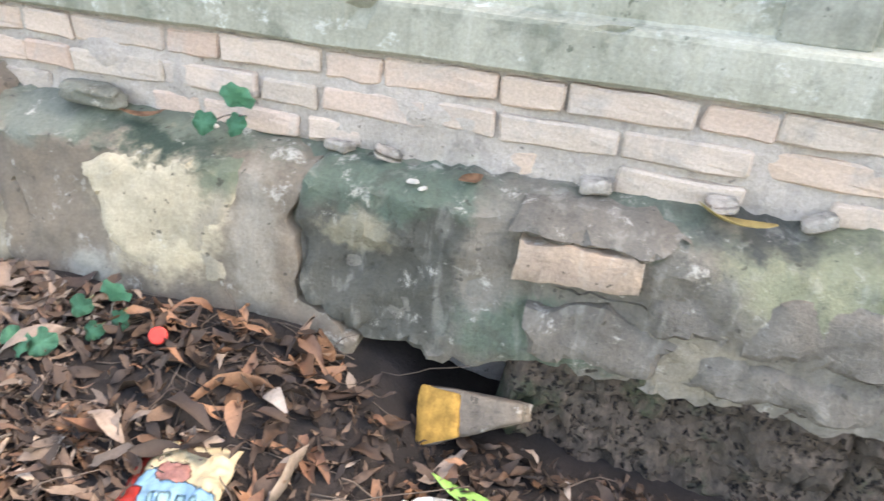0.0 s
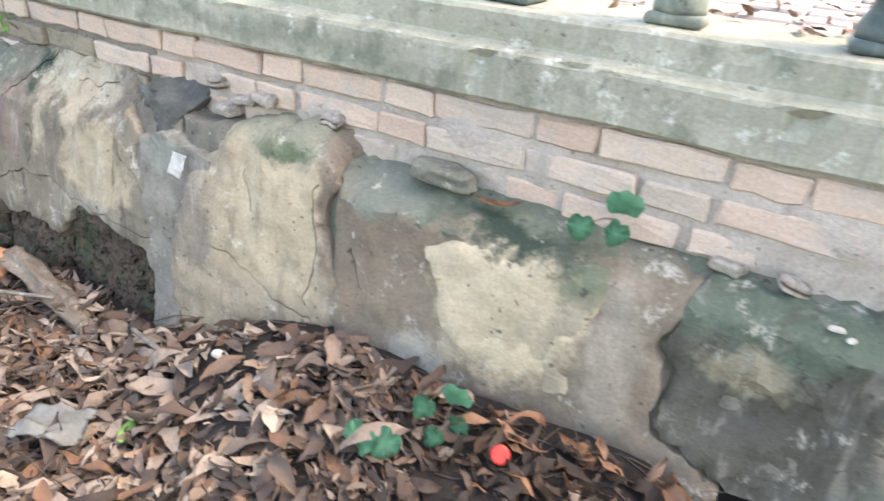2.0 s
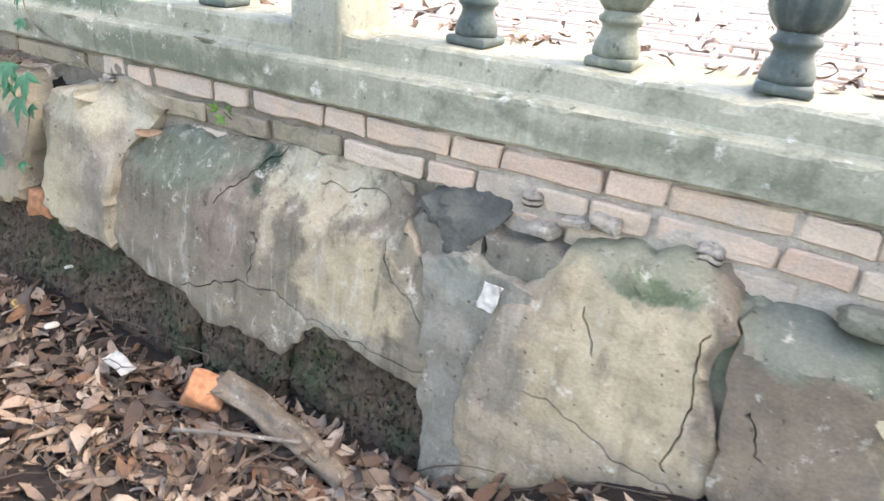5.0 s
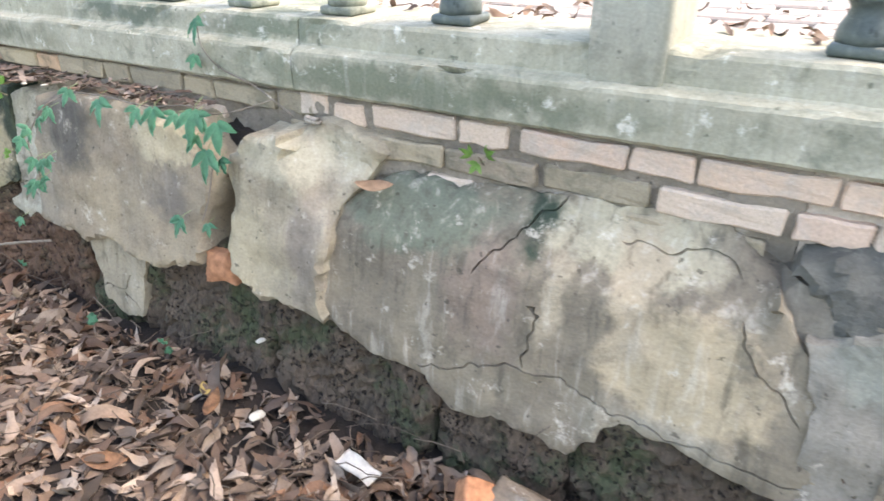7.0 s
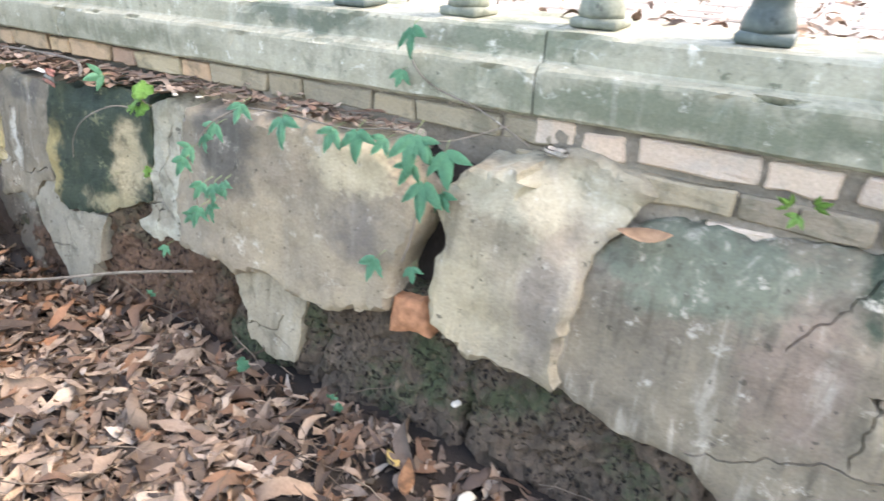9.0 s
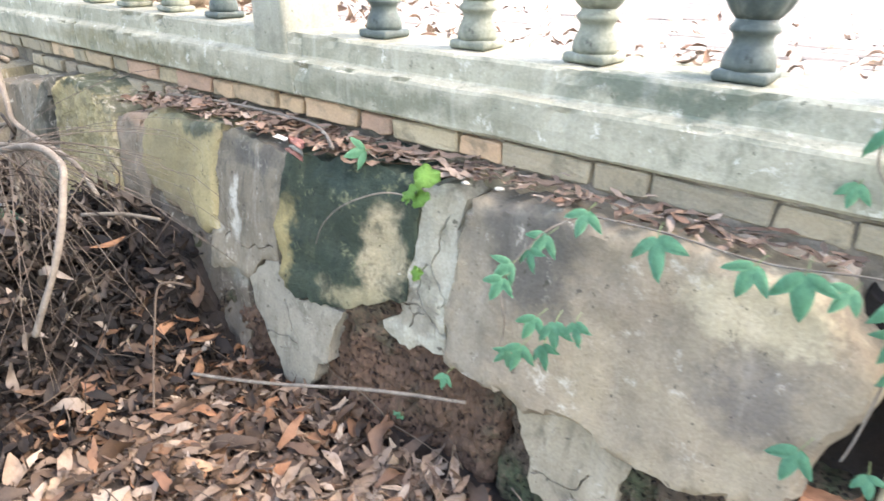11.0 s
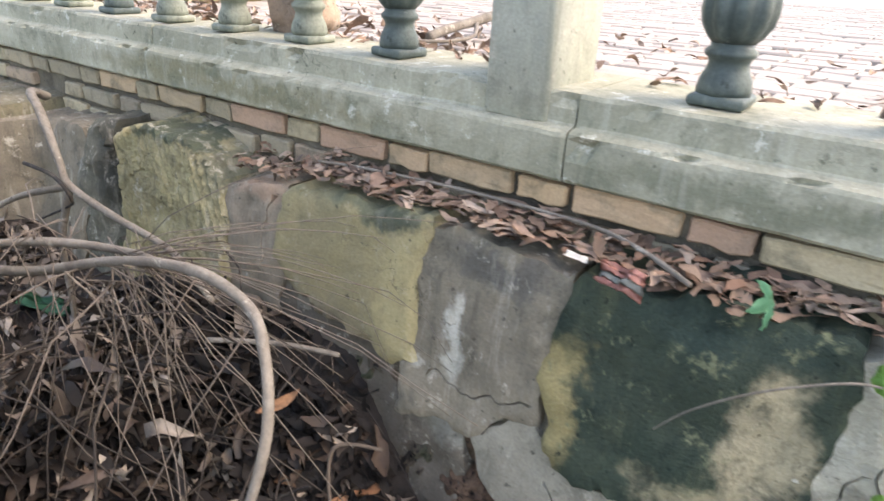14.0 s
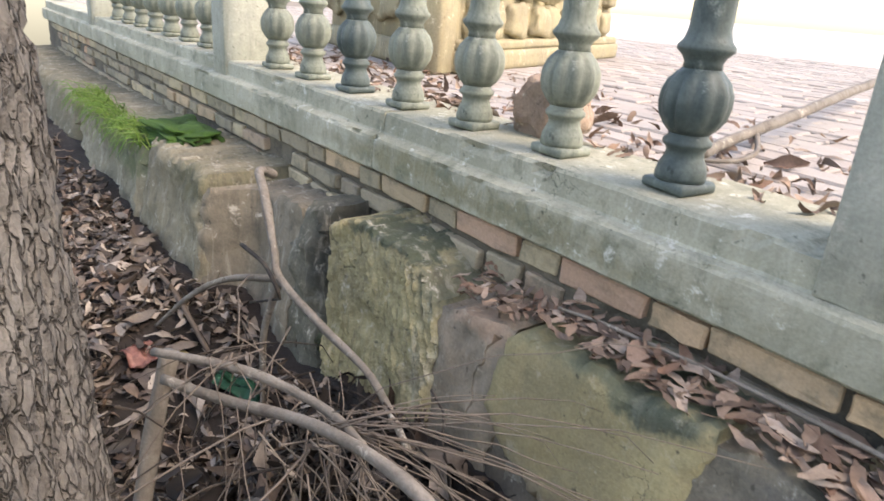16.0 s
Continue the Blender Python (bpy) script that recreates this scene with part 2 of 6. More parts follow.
M_LATERITE = fissured("dark_laterite", (0.062, 0.050, 0.038), (0.092, 0.068, 0.050), (0.012, 0.010, 0.009), (62, 62, 62), 0.42, 1.0, (0.042, 0.060, 0.030), True)
M_LATERITE_RED = fissured("reddish_laterite", (0.085, 0.052, 0.036), (0.115, 0.07, 0.047), (0.02, 0.014, 0.012), (62, 62, 62), 0.42, 1.0, (0.06, 0.055, 0.035), True)
M_BLACK = masonry("black_weathered_stone", (0.07, 0.074, 0.067), (0.12, 0.12, 0.104), dirt=(0.03, 0.032, 0.03), streaks=0.15, bump=0.9, pale=(0.20, 0.20, 0.17))
# soil tones lowered to near-black to carry the shade of the leaf hollow
M_SOIL = masonry("shade_dark_soil", (0.017, 0.014, 0.012), (0.028, 0.022, 0.019), dirt=(0.018, 0.015, 0.013), dirt_amount=0.7, streaks=0.0, bump=1.0, pale=(0.07, 0.06, 0.05), scuff=0.2)
M_PAVER = per_piece("paver", [(0.28, 0.25, 0.225), (0.33, 0.30, 0.272), (0.30, 0.258, 0.23), (0.37, 0.34, 0.315)], 0.9, spots=(0.36, 0.31, 0.27), spot_amount=0.4, bump=0.3)
M_PAVER_FAR = per_piece("paver_far", [(0.28, 0.25, 0.225), (0.33, 0.30, 0.272), (0.30, 0.258, 0.23), (0.37, 0.34, 0.315)], 0.9, True, spots=(0.36, 0.31, 0.27), spot_amount=0.4, bump=0.3)
M_COURT = masonry("pale_courtyard", (0.55, 0.52, 0.47), (0.48, 0.45, 0.41), dirt_amount=0.1, streaks=0.0)
M_SAND = masonry("terrace_bed", (0.17, 0.14, 0.11), (0.24, 0.20, 0.165), dirt_amount=0.3, streaks=0.0)
M_GLAZE = masonry("grey_green_baluster", (0.22, 0.235, 0.185), (0.145, 0.165, 0.135), dirt=(0.05, 0.058, 0.048), dirt_amount=0.6, streaks=0.5, big=9.0, bump=0.25, rough=0.6, pale=(0.45, 0.46, 0.40))
M_GLAZE_TEAL = masonry("dark_teal_baluster", (0.06, 0.08, 0.076), (0.10, 0.125, 0.115), dirt=(0.025, 0.035, 0.035), dirt_amount=0.5, streaks=0.4, big=9.0, bump=0.25, rough=0.5, pale=(0.30, 0.33, 0.30))
M_YELLOW = masonry("yellow_limewash", (0.33, 0.285, 0.175), (0.26, 0.225, 0.15), dirt=(0.25, 0.2, 0.12), dirt_amount=0.4, pale=(0.7, 0.62, 0.45))
M_LITTER = per_piece("dry_leaves", [(0.024, 0.018, 0.015), (0.11, 0.078, 0.058), (0.225, 0.17, 0.13), (0.043, 0.032, 0.026), (0.125, 0.083, 0.06), (0.38, 0.31, 0.245), (0.038, 0.030, 0.026), (0.175, 0.095, 0.056), (0.075, 0.055, 0.045), (0.285, 0.215, 0.165), (0.055, 0.040, 0.032)], 0.7, True, spots=(0.07, 0.048, 0.032), spot_amount=0.45, spot_scale=30.0, bump=0.2)
# dead leaves of the hollow: near-black, the shade there is in their colour
M_SHADELEAF = per_piece("shade_dark_leaves", [(0.007, 0.006, 0.006), (0.014, 0.010, 0.008), (0.008, 0.007, 0.007), (0.036, 0.024, 0.018), (0.009, 0.008, 0.008), (0.016, 0.012, 0.010), (0.06, 0.046, 0.037)], 0.8, True, spots=(0.01, 0.009, 0.008), spot_amount=0.6, spot_scale=30.0, bump=0.2)
M_HEAPLEAF = per_piece("curled_grey_leaves", [(0.03, 0.024, 0.021), (0.20, 0.165, 0.135), (0.05, 0.038, 0.032), (0.33, 0.285, 0.24), (0.09, 0.065, 0.052), (0.02, 0.017, 0.015), (0.15, 0.105, 0.078)], 0.6, True, spots=(0.05, 0.038, 0.03), spot_amount=0.4, spot_scale=30.0, bump=0.2)
M_TANLEAF = per_piece("tan_leaves", [(0.246, 0.186, 0.138), (0.325, 0.261, 0.205), (0.205, 0.137, 0.093), (0.366, 0.310, 0.258), (0.271, 0.191, 0.127)], 0.7, True, spots=(0.11, 0.075, 0.05), spot_amount=0.5, spot_scale=30.0, bump=0.2)
M_LEDGE_LEAF = per_piece("ledge_leaves", [(0.12, 0.08, 0.058), (0.27, 0.19, 0.14), (0.075, 0.052, 0.041), (0.42, 0.33, 0.26), (0.20, 0.115, 0.078), (0.10, 0.076, 0.062), (0.31, 0.20, 0.135)], 0.75, True, spots=(0.09, 0.06, 0.04), spot_amount=0.4, spot_scale=30.0, bump=0.2)
M_TWIG = per_piece("dry_twigs", [(0.05, 0.038, 0.03), (0.12, 0.09, 0.068), (0.075, 0.058, 0.046), (0.17, 0.135, 0.105)], 0.85, True, bump=0.2)
M_PALETWIG = per_piece("pale_twigs", [(0.20, 0.165, 0.135), (0.11, 0.09, 0.075), (0.27, 0.235, 0.20), (0.08, 0.065, 0.055)], 0.8, True, bump=0.2)
M_BRANCH = masonry("bare_branch", (0.20, 0.178, 0.152), (0.14, 0.122, 0.102), dirt=(0.09, 0.07, 0.055), dirt_amount=0.6, streaks=0.0, big=12.0, bump=0.6)
M_BARK = fissured("furrowed_bark", (0.155, 0.143, 0.129), (0.108, 0.099, 0.09), (0.05, 0.044, 0.039), (80, 80, 20), 0.085, 1.0, warped=(0.025, 0.025, 0.09))
# darker copy of the twig tones, with the heap's shade put into the colour
M_DARKTWIG = per_piece("dark_shaded_twigs", [(0.010, 0.008, 0.008), (0.028, 0.022, 0.019), (0.014, 0.012, 0.011), (0.055, 0.045, 0.037), (0.012, 0.010, 0.010)], 0.85, True, bump=0.2)
M_VINE = per_piece("vine_leaf", [(0.085, 0.265, 0.155), (0.11, 0.305, 0.18), (0.10, 0.285, 0.175)], 0.5, spots=(0.08, 0.23, 0.12), spot_amount=0.4, bump=0.15)
M_STALK = plain("leaf_stalk_green", (0.16, 0.22, 0.10), 0.6)
M_GREEN = per_piece("bright_leaf", [(0.17, 0.36, 0.08), (0.24, 0.44, 0.11)], 0.45, spots=(0.12, 0.27, 0.06), spot_amount=0.4, bump=0.15)
M_GRASS = per_piece("grass_blades", [(0.05, 0.13, 0.02), (0.10, 0.20, 0.03), (0.16, 0.25, 0.05)], 0.6, True)
M_MOSS = masonry("moss_cushion", (0.045, 0.10, 0.015), (0.02, 0.05, 0.012), dirt=(0.015, 0.03, 0.01), streaks=0.0, bump=1.0, pale=(0.10, 0.19, 0.03))


M_WHITE = plain("white_scrap", (0.75, 0.75, 0.72), 0.6)
M_SHELL = plain("weathered_shell", (0.56, 0.53, 0.45), 0.7, 0.4)
M_RED = plain("red_plastic", (0.55, 0.05, 0.035), 0.35)
M_ORANGE = plain("orange_clay", (0.46, 0.215, 0.115), 0.9, 0.45)
M_RUST = plain("orange_ochre_stone", (0.50, 0.27, 0.06), 0.9, 0.5)
M_DULLBRICK = masonry("dull_brick", (0.44, 0.32, 0.22), (0.34, 0.25, 0.185), bump=0.9)
M_STONE = masonry("rough_stone", (0.24, 0.19, 0.14), (0.16, 0.13, 0.10), bump=0.9)
M_LUMP = masonry("broken_mortar", (0.44, 0.385, 0.32), (0.33, 0.29, 0.24), dirt=(0.07, 0.075, 0.06), dirt_amount=0.6, streaks=0.0, bump=1.0)
M_REDSTONE = masonry("reddish_stone", (0.36, 0.265, 0.20), (0.27, 0.195, 0.15), streaks=0.0, bump=0.9)
M_CREAM = plain("cream_wrapper", (0.70, 0.60, 0.40), 0.35)
M_BLUE = plain("pale_blue_wrapper", (0.30, 0.52, 0.68), 0.35)
M_CLEAR = plain("clear_plastic", (0.88, 0.93, 0.95), 0.08, 0.05, 0.93)
M_CAPBLUE = plain("pale_blue_cap", (0.35, 0.58, 0.62), 0.4)
M_YLEAF = plain("yellow_leaf", (0.40, 0.30, 0.11), 0.65, 0.5)
M_OLEAF = plain("orange_brown_leaf", (0.25, 0.13, 0.068), 0.7, 0.65)
M_TANDRY = plain("dry_tan_leaf", (0.43, 0.27, 0.165), 0.7, 0.35)
M_PINK = plain("pink_red_wrapper", (0.52, 0.26, 0.22), 0.4, 0.5)
M_GREENPLAST = plain("green_packaging", (0.03, 0.12, 0.07), 0.4)
M_FILM = plain("greyish_plastic_film", (0.34, 0.35, 0.33), 0.25)

# ---- building helpers ----


def part(name, bm, material, parent=None, label=""):
    me = bpy.data.meshes.new(name)
    bm.to_mesh(me)
    bm.free()
    return mesh_part(name, me, material, parent, label)


def mesh_part(name, me, material, parent=None, label="", smooth=True):
    if material and not me.materials:
        me.materials.append(material)
    if smooth:
        me.polygons.foreach_set("use_smooth", [True] * len(me.polygons))
    ob = new(name, me)
    if parent:
        ob.parent = parent
    return tagged(ob, label)


def thing(name, label, category, kind="", group="", at=None):
    ob = new(name)
    ob.empty_display_size = 0.05
    if at is not None:
        ob.matrix_basis = at
    return tagged(ob, label, category, group, kind)


def n3(x, y, z, s):
    return noise.noise(Vector((x * s, y * s, z * s)))


def step(a, b, v):
    u = min(max((v - a) / (b - a), 0.0), 1.0)
    return u * u * (3 - 2 * u)


def facing_y(x, z):
    """Front of the battered stone facing; above its shoulder the stone falls back to the bricks."""
    off = -0.045 * step(-1.85, -2.0, x) - 0.15 * step(-4.24, -4.33, x)
    shoulder, slope = 0.75, 1.0
    if x > 0.45:
        k = step(1.10, 1.18, x)
        shoulder, slope = 0.57 - 0.05 * k + 0.1 * (1 - step(0.45, 0.6, x)), 1.2 + 0.8 * k
    elif x > -0.62:
        shoulder, slope = 0.49 + 0.1 * step(-0.5, -0.62, x), 0.93
    y = -(0.10 + 0.17 * (0.6 - min(z, shoulder))) + off
    return min(y + (z - shoulder) * slope, -0.004) if z > shoulder else y


def ground_z(x, y):
    h = 0.20 * step(0.7, 1.5, x) * (1 - 0.55 * step(1.75, 2.1, x)) * step(-1.5, -0.15, y)
    h -= 0.05 * step(-2.2, -2.6, x) * step(-4.0, -3.2, x) * math.exp(-((y + 0.75) / 0.35) ** 2)
    h += 0.29 * step(-3.65, -4.45, x) * step(-1.3, -0.35, y)
    # leaves banked against the facing
    bank = 0.235 * step(0.55, 1.12, x) * (1 - 0.3 * step(1.85, 2.1, x)) * (1 - step(2.08, 2.26, x))
    h += max(0.0, bank - h) * step(-0.62, -0.22, y) * step(0.5, 0.6, x)
    h += 0.25 * math.exp(-((x + 3.18) / 0.24) ** 2 - ((y + 0.62) / 0.22) ** 2)
    h += 0.33 * math.exp(-((y + 0.16) / 0.24) ** 2) * step(-2.42, -2.80, x) * step(-4.3, -3.3, x)
    near = 1 - step(8, 30, abs(x)) * 0.8
    return h + near * (0.035 * n3(x, y, 0, 1.7) + 0.014 * n3(x, y, 3, 7.0)) - 0.02


def inside(px, pz, poly):
    c = np.zeros(len(px), bool)
    for (x0, z0), (x1, z1) in zip(poly, poly[1:] + poly[:1]):
        if z0 == z1:
            continue
        hit = ((z0 > pz) != (z1 > pz)) & (px < (x1 - x0) * (pz - z0) / (z1 - z0) + x0)
        c ^= hit
    return c


def ragged(points, closed, spacing, amp, seed):
    out = []
    pairs = list(zip(points, points[1:] + points[:1])) if closed else list(zip(points, points[1:]))
    for (x0, z0), (x1, z1) in pairs:
        ln = math.hypot(x1 - x0, z1 - z0)
        k = max(1, int(ln / spacing))
        nx, nz = -(z1 - z0) / max(ln, 1e-6), (x1 - x0) / max(ln, 1e-6)
        for i in range(k):
            u = i / k
            x, z = x0 + (x1 - x0) * u, z0 + (z1 - z0) * u
            j = amp * (1.6 * n3(x, z, seed, 14) + 0.9 * n3(x, z, seed + 5, 45))
            out.append((x + nx * j, z + nz * j))
    if not closed:
        out.append(points[-1])
    return out


from mathutils.geometry import delaunay_2d_cdt


def slab(name, outline, material, parent=None, off=0.0, rough=0.008, edge=0.007, amp=0.012, cracks=(), back=0.03, res=0.016, seed=0.0, pits=0.0, label="", surface=None, score=0.0):
    """A stone of ragged outline (x, z) with a lumpy front, worn edges, real cracks and full depth back into the wall."""
    rim = ragged(outline, True, res, amp, seed)
    rim_a = np.array(rim)
    x0, z0 = rim_a.min(0)
    x1, z1 = rim_a.max(0)
    gx, gz = np.meshgrid(np.arange(x0, x1, res), np.arange(z0, z1, res))
    rng = np.random.RandomState(int(seed * 10) + 7)
    gx = (gx + rng.uniform(-.35, .35, gx.shape) * res).ravel()
    gz = (gz + rng.uniform(-.35, .35, gz.shape) * res).ravel()
    d = np.min(np.hypot(gx[:, None] - rim_a[None, :, 0], gz[:, None] - rim_a[None, :, 1]), 1)
    keep = inside(gx, gz, rim) & (d > res * 0.55)
    pts, dep = [], []
    crack_pts = []
    for cr in cracks:
        line = ragged(list(cr), False, 0.010, 0.012, seed + 3)
        for i, (x, z) in enumerate(line):
            a, b = line[max(i - 1, 0)], line[min(i + 1, len(line) - 1)]
            ln = math.hypot(b[0] - a[0], b[1] - a[1]) or 1
            nx, nz = -(b[1] - a[1]) / ln, (b[0] - a[0]) / ln
            w = 0.0030 * (0.6 + 0.6 * abs(n3(x, z, 9, 20)))
            crack_pts.append((x, z))
            for s, dd in ((-1, 0.0), (0, 0.02), (1, 0.0)):
                pts.append((x + nx * w * s, z + nz * w * s))
                dep.append(dd)
    inner = np.stack([gx[keep], gz[keep]], 1)
    if crack_pts:
        ca = np.array(crack_pts)
        dc = np.min(np.hypot(inner[:, None, 0] - ca[None, :, 0], inner[:, None, 1] - ca[None, :, 1]), 1)
        inner = inner[dc > 0.010]
        ok = inside(np.array([p[0] for p in pts]), np.array([p[1] for p in pts]), rim)
        pts, dep = [p for p, o in zip(pts, ok) if o], [p for p, o in zip(dep, ok) if o]
    n = len(rim)
    allp = rim + [tuple(p) for p in inner] + pts
    depth = [0.0] * (n + len(inner)) + dep
    vs, _, fs, ov, _, _ = delaunay_2d_cdt([Vector(p) for p in allp], [(i, (i + 1) % n) for i in range(n)], [list(range(n))], 1, 1e-5)
    va = np.array([(v.x, v.y) for v in vs])
    dr = np.min(np.hypot(va[:, None, 0] - rim_a[None, :, 0], va[:, None, 1] - rim_a[None, :, 1]), 1)
    verts = []
    for i, (x, z) in enumerate(va):
        e = max(0.0, 1 - dr[i] / edge)
        y = (surface or facing_y)(x, z) + off + edge * 0.9 * e * e
        y += rough * (1.5 * n3(x, z, seed, 4) + 0.8 * n3(x, z, seed + 2, 13) + 0.45 * n3(x, z, seed + 4, 40))
        if score:
            y += score * (abs(math.sin((x + 0.45 * z) * 125 + 4.0 * n3(x, z, seed, 5))) - 0.5) * (0.8 + n3(x, z, seed + 6, 9))
        if pits:
            y += pits * (max(0.0, n3(x, z, seed + 8, 38) + 0.1) * 1.6 + max(0.0, n3(x, z, seed + 18, 75)) * 1.2)
        src = ov[i][0] if ov[i] else 0
        y += depth[src] if src < len(depth) else 0.0
        verts.append((x, y, z))
    k = len(verts)
    faces = [tuple(f) for f in fs]
    edge_of = {}
    for f in faces:
        for a, b in zip(f, f[1:] + f[:1]):
            edge_of[(a, b)] = 1
    border = [(a, b) for a, b in edge_of if (b, a) not in edge_of]
    ring = {}
    for a, b in border:
        for v in (a, b):
            if v not in ring:
                x, y, z = verts[v]
                m = (y + back) / 2
                verts.append((x, m, z + 0.006 * n3(x, z, 6, 30)))
                verts.append((x, back, z + 0.010))
                ring[v] = len(verts) - 2
    for a, b in border:
        for i in (0, 1):
            p, q = (a, b) if i == 0 else (ring[a], ring[b])
            faces.append((q, p, ring[a] + i, ring[b] + i))
    me = bpy.data.meshes.new(name)
    me.from_pydata(verts, [], faces)
    me.update()
    bm = bmesh.new()
    bm.from_mesh(me)
    bmesh.ops.recalc_face_normals(bm, faces=bm.faces)
    for e in bm.edges:
        if len(e.link_faces) == 2 and e.calc_face_angle() > 0.75:
            e.smooth = False
    bm.to_mesh(me)
    bm.free()
    return mesh_part(name, me, material, parent, label)


def tube(points, r0, r1, sides=7, knots=0.0, seed=0.0):
    """A tapered, slightly knotty tube along points, as a bmesh."""
    bm = bmesh.new()
    tube_into(bm, points, r0, r1, sides, knots, seed)
    return bm


def smooth_line(points, k=6):
    out = []
    p = [Vector(q) for q in points]
    for i in range(len(p) - 1):
        a, b, c, d = p[max(i - 1, 0)], p[i], p[i + 1], p[min(i + 2, len(p) - 1)]
        for j in range(k):
            u = j / k
            out.append(0.5 * ((2 * b) + (c - a) * u + (2 * a - 5 * b + 4 * c - d) * u * u + (3 * b - a - 3 * c + d) * u ** 3))
    out.append(p[-1])
    return out


def tube_into(bm, points, r0, r1, sides=7, knots=0.0, seed=0.0):
    rings = []
    n = len(points)
    for i, p in enumerate(points):
        p = Vector(p)
        d = (Vector(points[min(i + 1, n - 1)]) - Vector(points[max(i - 1, 0)])).normalized()
        a = d.orthogonal().normalized() if not rings else (prev_a - d * prev_a.dot(d)).normalized()
        prev_a = a
        b = d.cross(a)
        r = r0 + (r1 - r0) * i / max(n - 1, 1)
        ring = []
        for s in range(sides):
            th = 2 * math.pi * s / sides
            rr = r * (1 + knots * n3(p.x + s, p.y, p.z + seed, 9))
            ring.append(bm.verts.new(p + (a * math.cos(th) + b * math.sin(th)) * rr))
        rings.append(ring)
    for q, w in zip(rings, rings[1:]):
        for s in range(sides):
            bm.faces.new((q[s], q[(s + 1) % sides], w[(s + 1) % sides], w[s]))
    bm.faces.new(rings[0][::-1])
    bm.faces.new(rings[-1])


def lathe(profile, sides=28, flute=None):
    """Turned body; profile of (r, z). flute(z, angle) scales the radius."""
    bm = bmesh.new()
    rings = []
    for r, z in profile:
        ring = []
        for s in range(sides):
            th = 2 * math.pi * s / sides
            rr = r * (flute(z, th) if flute else 1)
            ring.append(bm.verts.new((rr * math.cos(th), rr * math.sin(th), z)))
        rings.append(ring)
    for q, w in zip(rings, rings[1:]):
        for s in range(sides):
            bm.faces.new((q[s], q[(s + 1) % sides], w[(s + 1) % sides], w[s]))
    bm.faces.new(rings[0][::-1])
    bm.faces.new(rings[-1])
    return bm


def box_bm(sx, sy, sz, bevel=0.004, cuts=0, wobble=0.0, seed=0.0):
    bm = bmesh.new()
    bmesh.ops.create_cube(bm, size=1.0)
    for v in bm.verts:
        v.co = Vector((v.co.x * sx, v.co.y * sy, v.co.z * sz))
    if cuts:
        bmesh.ops.subdivide_edges(bm, edges=bm.edges[:], cuts=cuts, use_grid_fill=True)
    if bevel:
        bmesh.ops.bevel(bm, geom=[e for e in bm.edges if len(e.link_faces) == 2 and e.calc_face_angle() > 0.5], offset=bevel, segments=1, affect="EDGES", profile=0.6)
    for v in bm.verts:
        c = v.co
        v.co = c + Vector((n3(c.x, c.y, c.z + seed, 23), n3(c.x, c.y, c.z + seed + 9, 23), n3(c.x, c.y, c.z + seed + 17, 23))) * wobble
    return bm


def rock_bm(sx, sy, sz, seed, rough=0.22, sub=3):
    bm = bmesh.new()
    bmesh.ops.create_icosphere(bm, subdivisions=sub, radius=0.5)
    for v in bm.verts:
        c = v.co.copy()
        q = Vector(tuple(math.copysign(abs(a) ** 0.7, a) for a in c))
        k = 1 + rough * noise.noise(c * 3 + Vector((seed, 0, 0))) + rough * 0.5 * noise.noise(c * 8 + Vector((seed, 4, 0)))
        v.co = Vector((q.x * sx, q.y * sy, q.z * sz)) * k
    return bm


def leaf_shape(length, width, curl, fold, twist, steps=5):
    """Points (rows of three) of a dry lance-shaped leaf lying along x."""
    rows = []
    for i in range(steps + 1):
        u = i / steps
        w = width * (math.sin(math.pi * min(max(u, 0.02), 0.985) ** 0.85)) ** 0.8 * 0.5
        x = length * (u - 0.5)
        z = curl * length * ((u - 0.5) ** 2 * 4 - 0.4)
        a = twist * (u - 0.5)
        row = []
        for s in (-1, 0, 1):
            yy, zz = s * w, abs(s) * fold * w
            row.append((x, yy * math.cos(a) - zz * math.sin(a), z + yy * math.sin(a) + zz * math.cos(a)))
        rows.append(row)
    return rows


def litter(name, count, place, size, material, seed, tilt=0.3, bend=1.0):
    """Many loose leaves in one mesh; place(rng) gives x, y, z."""
    rng = random.Random(seed)
    verts, faces = [], []
    for _ in range(count):
        spot = place(rng)
        if spot is None:
            continue
        ln = size * rng.uniform(0.45, 1.25) ** 1.0 * (1.35 if rng.random() < 0.12 else 1.0)
        rows = leaf_shape(ln, ln * rng.uniform(0.20, 0.38), rng.uniform(-0.34, 0.34) * bend, rng.uniform(-0.3, 1.0) * bend, rng.uniform(-2.0, 2.0) * bend)
        m = Matrix.Translation(spot) @ Euler((rng.gauss(0, tilt), rng.gauss(0, tilt), rng.uniform(0, 6.283))).to_matrix().to_4x4()
        base = len(verts)
        for row in rows:
            verts.extend(tuple(m @ (Vector(p) + Vector((rng.gauss(0, 0.022), rng.gauss(0, 0.030), rng.gauss(0, 0.030))) * ln)) for p in row)
        for i in range(len(rows) - 1):
            for j in (0, 1):
                a = base + i * 3 + j
                faces.append((a, a + 1, a + 4, a + 3))
    me = bpy.data.meshes.new(name)
    me.from_pydata(verts, [], faces)
    me.update()
    return mesh_part(name, me, material)


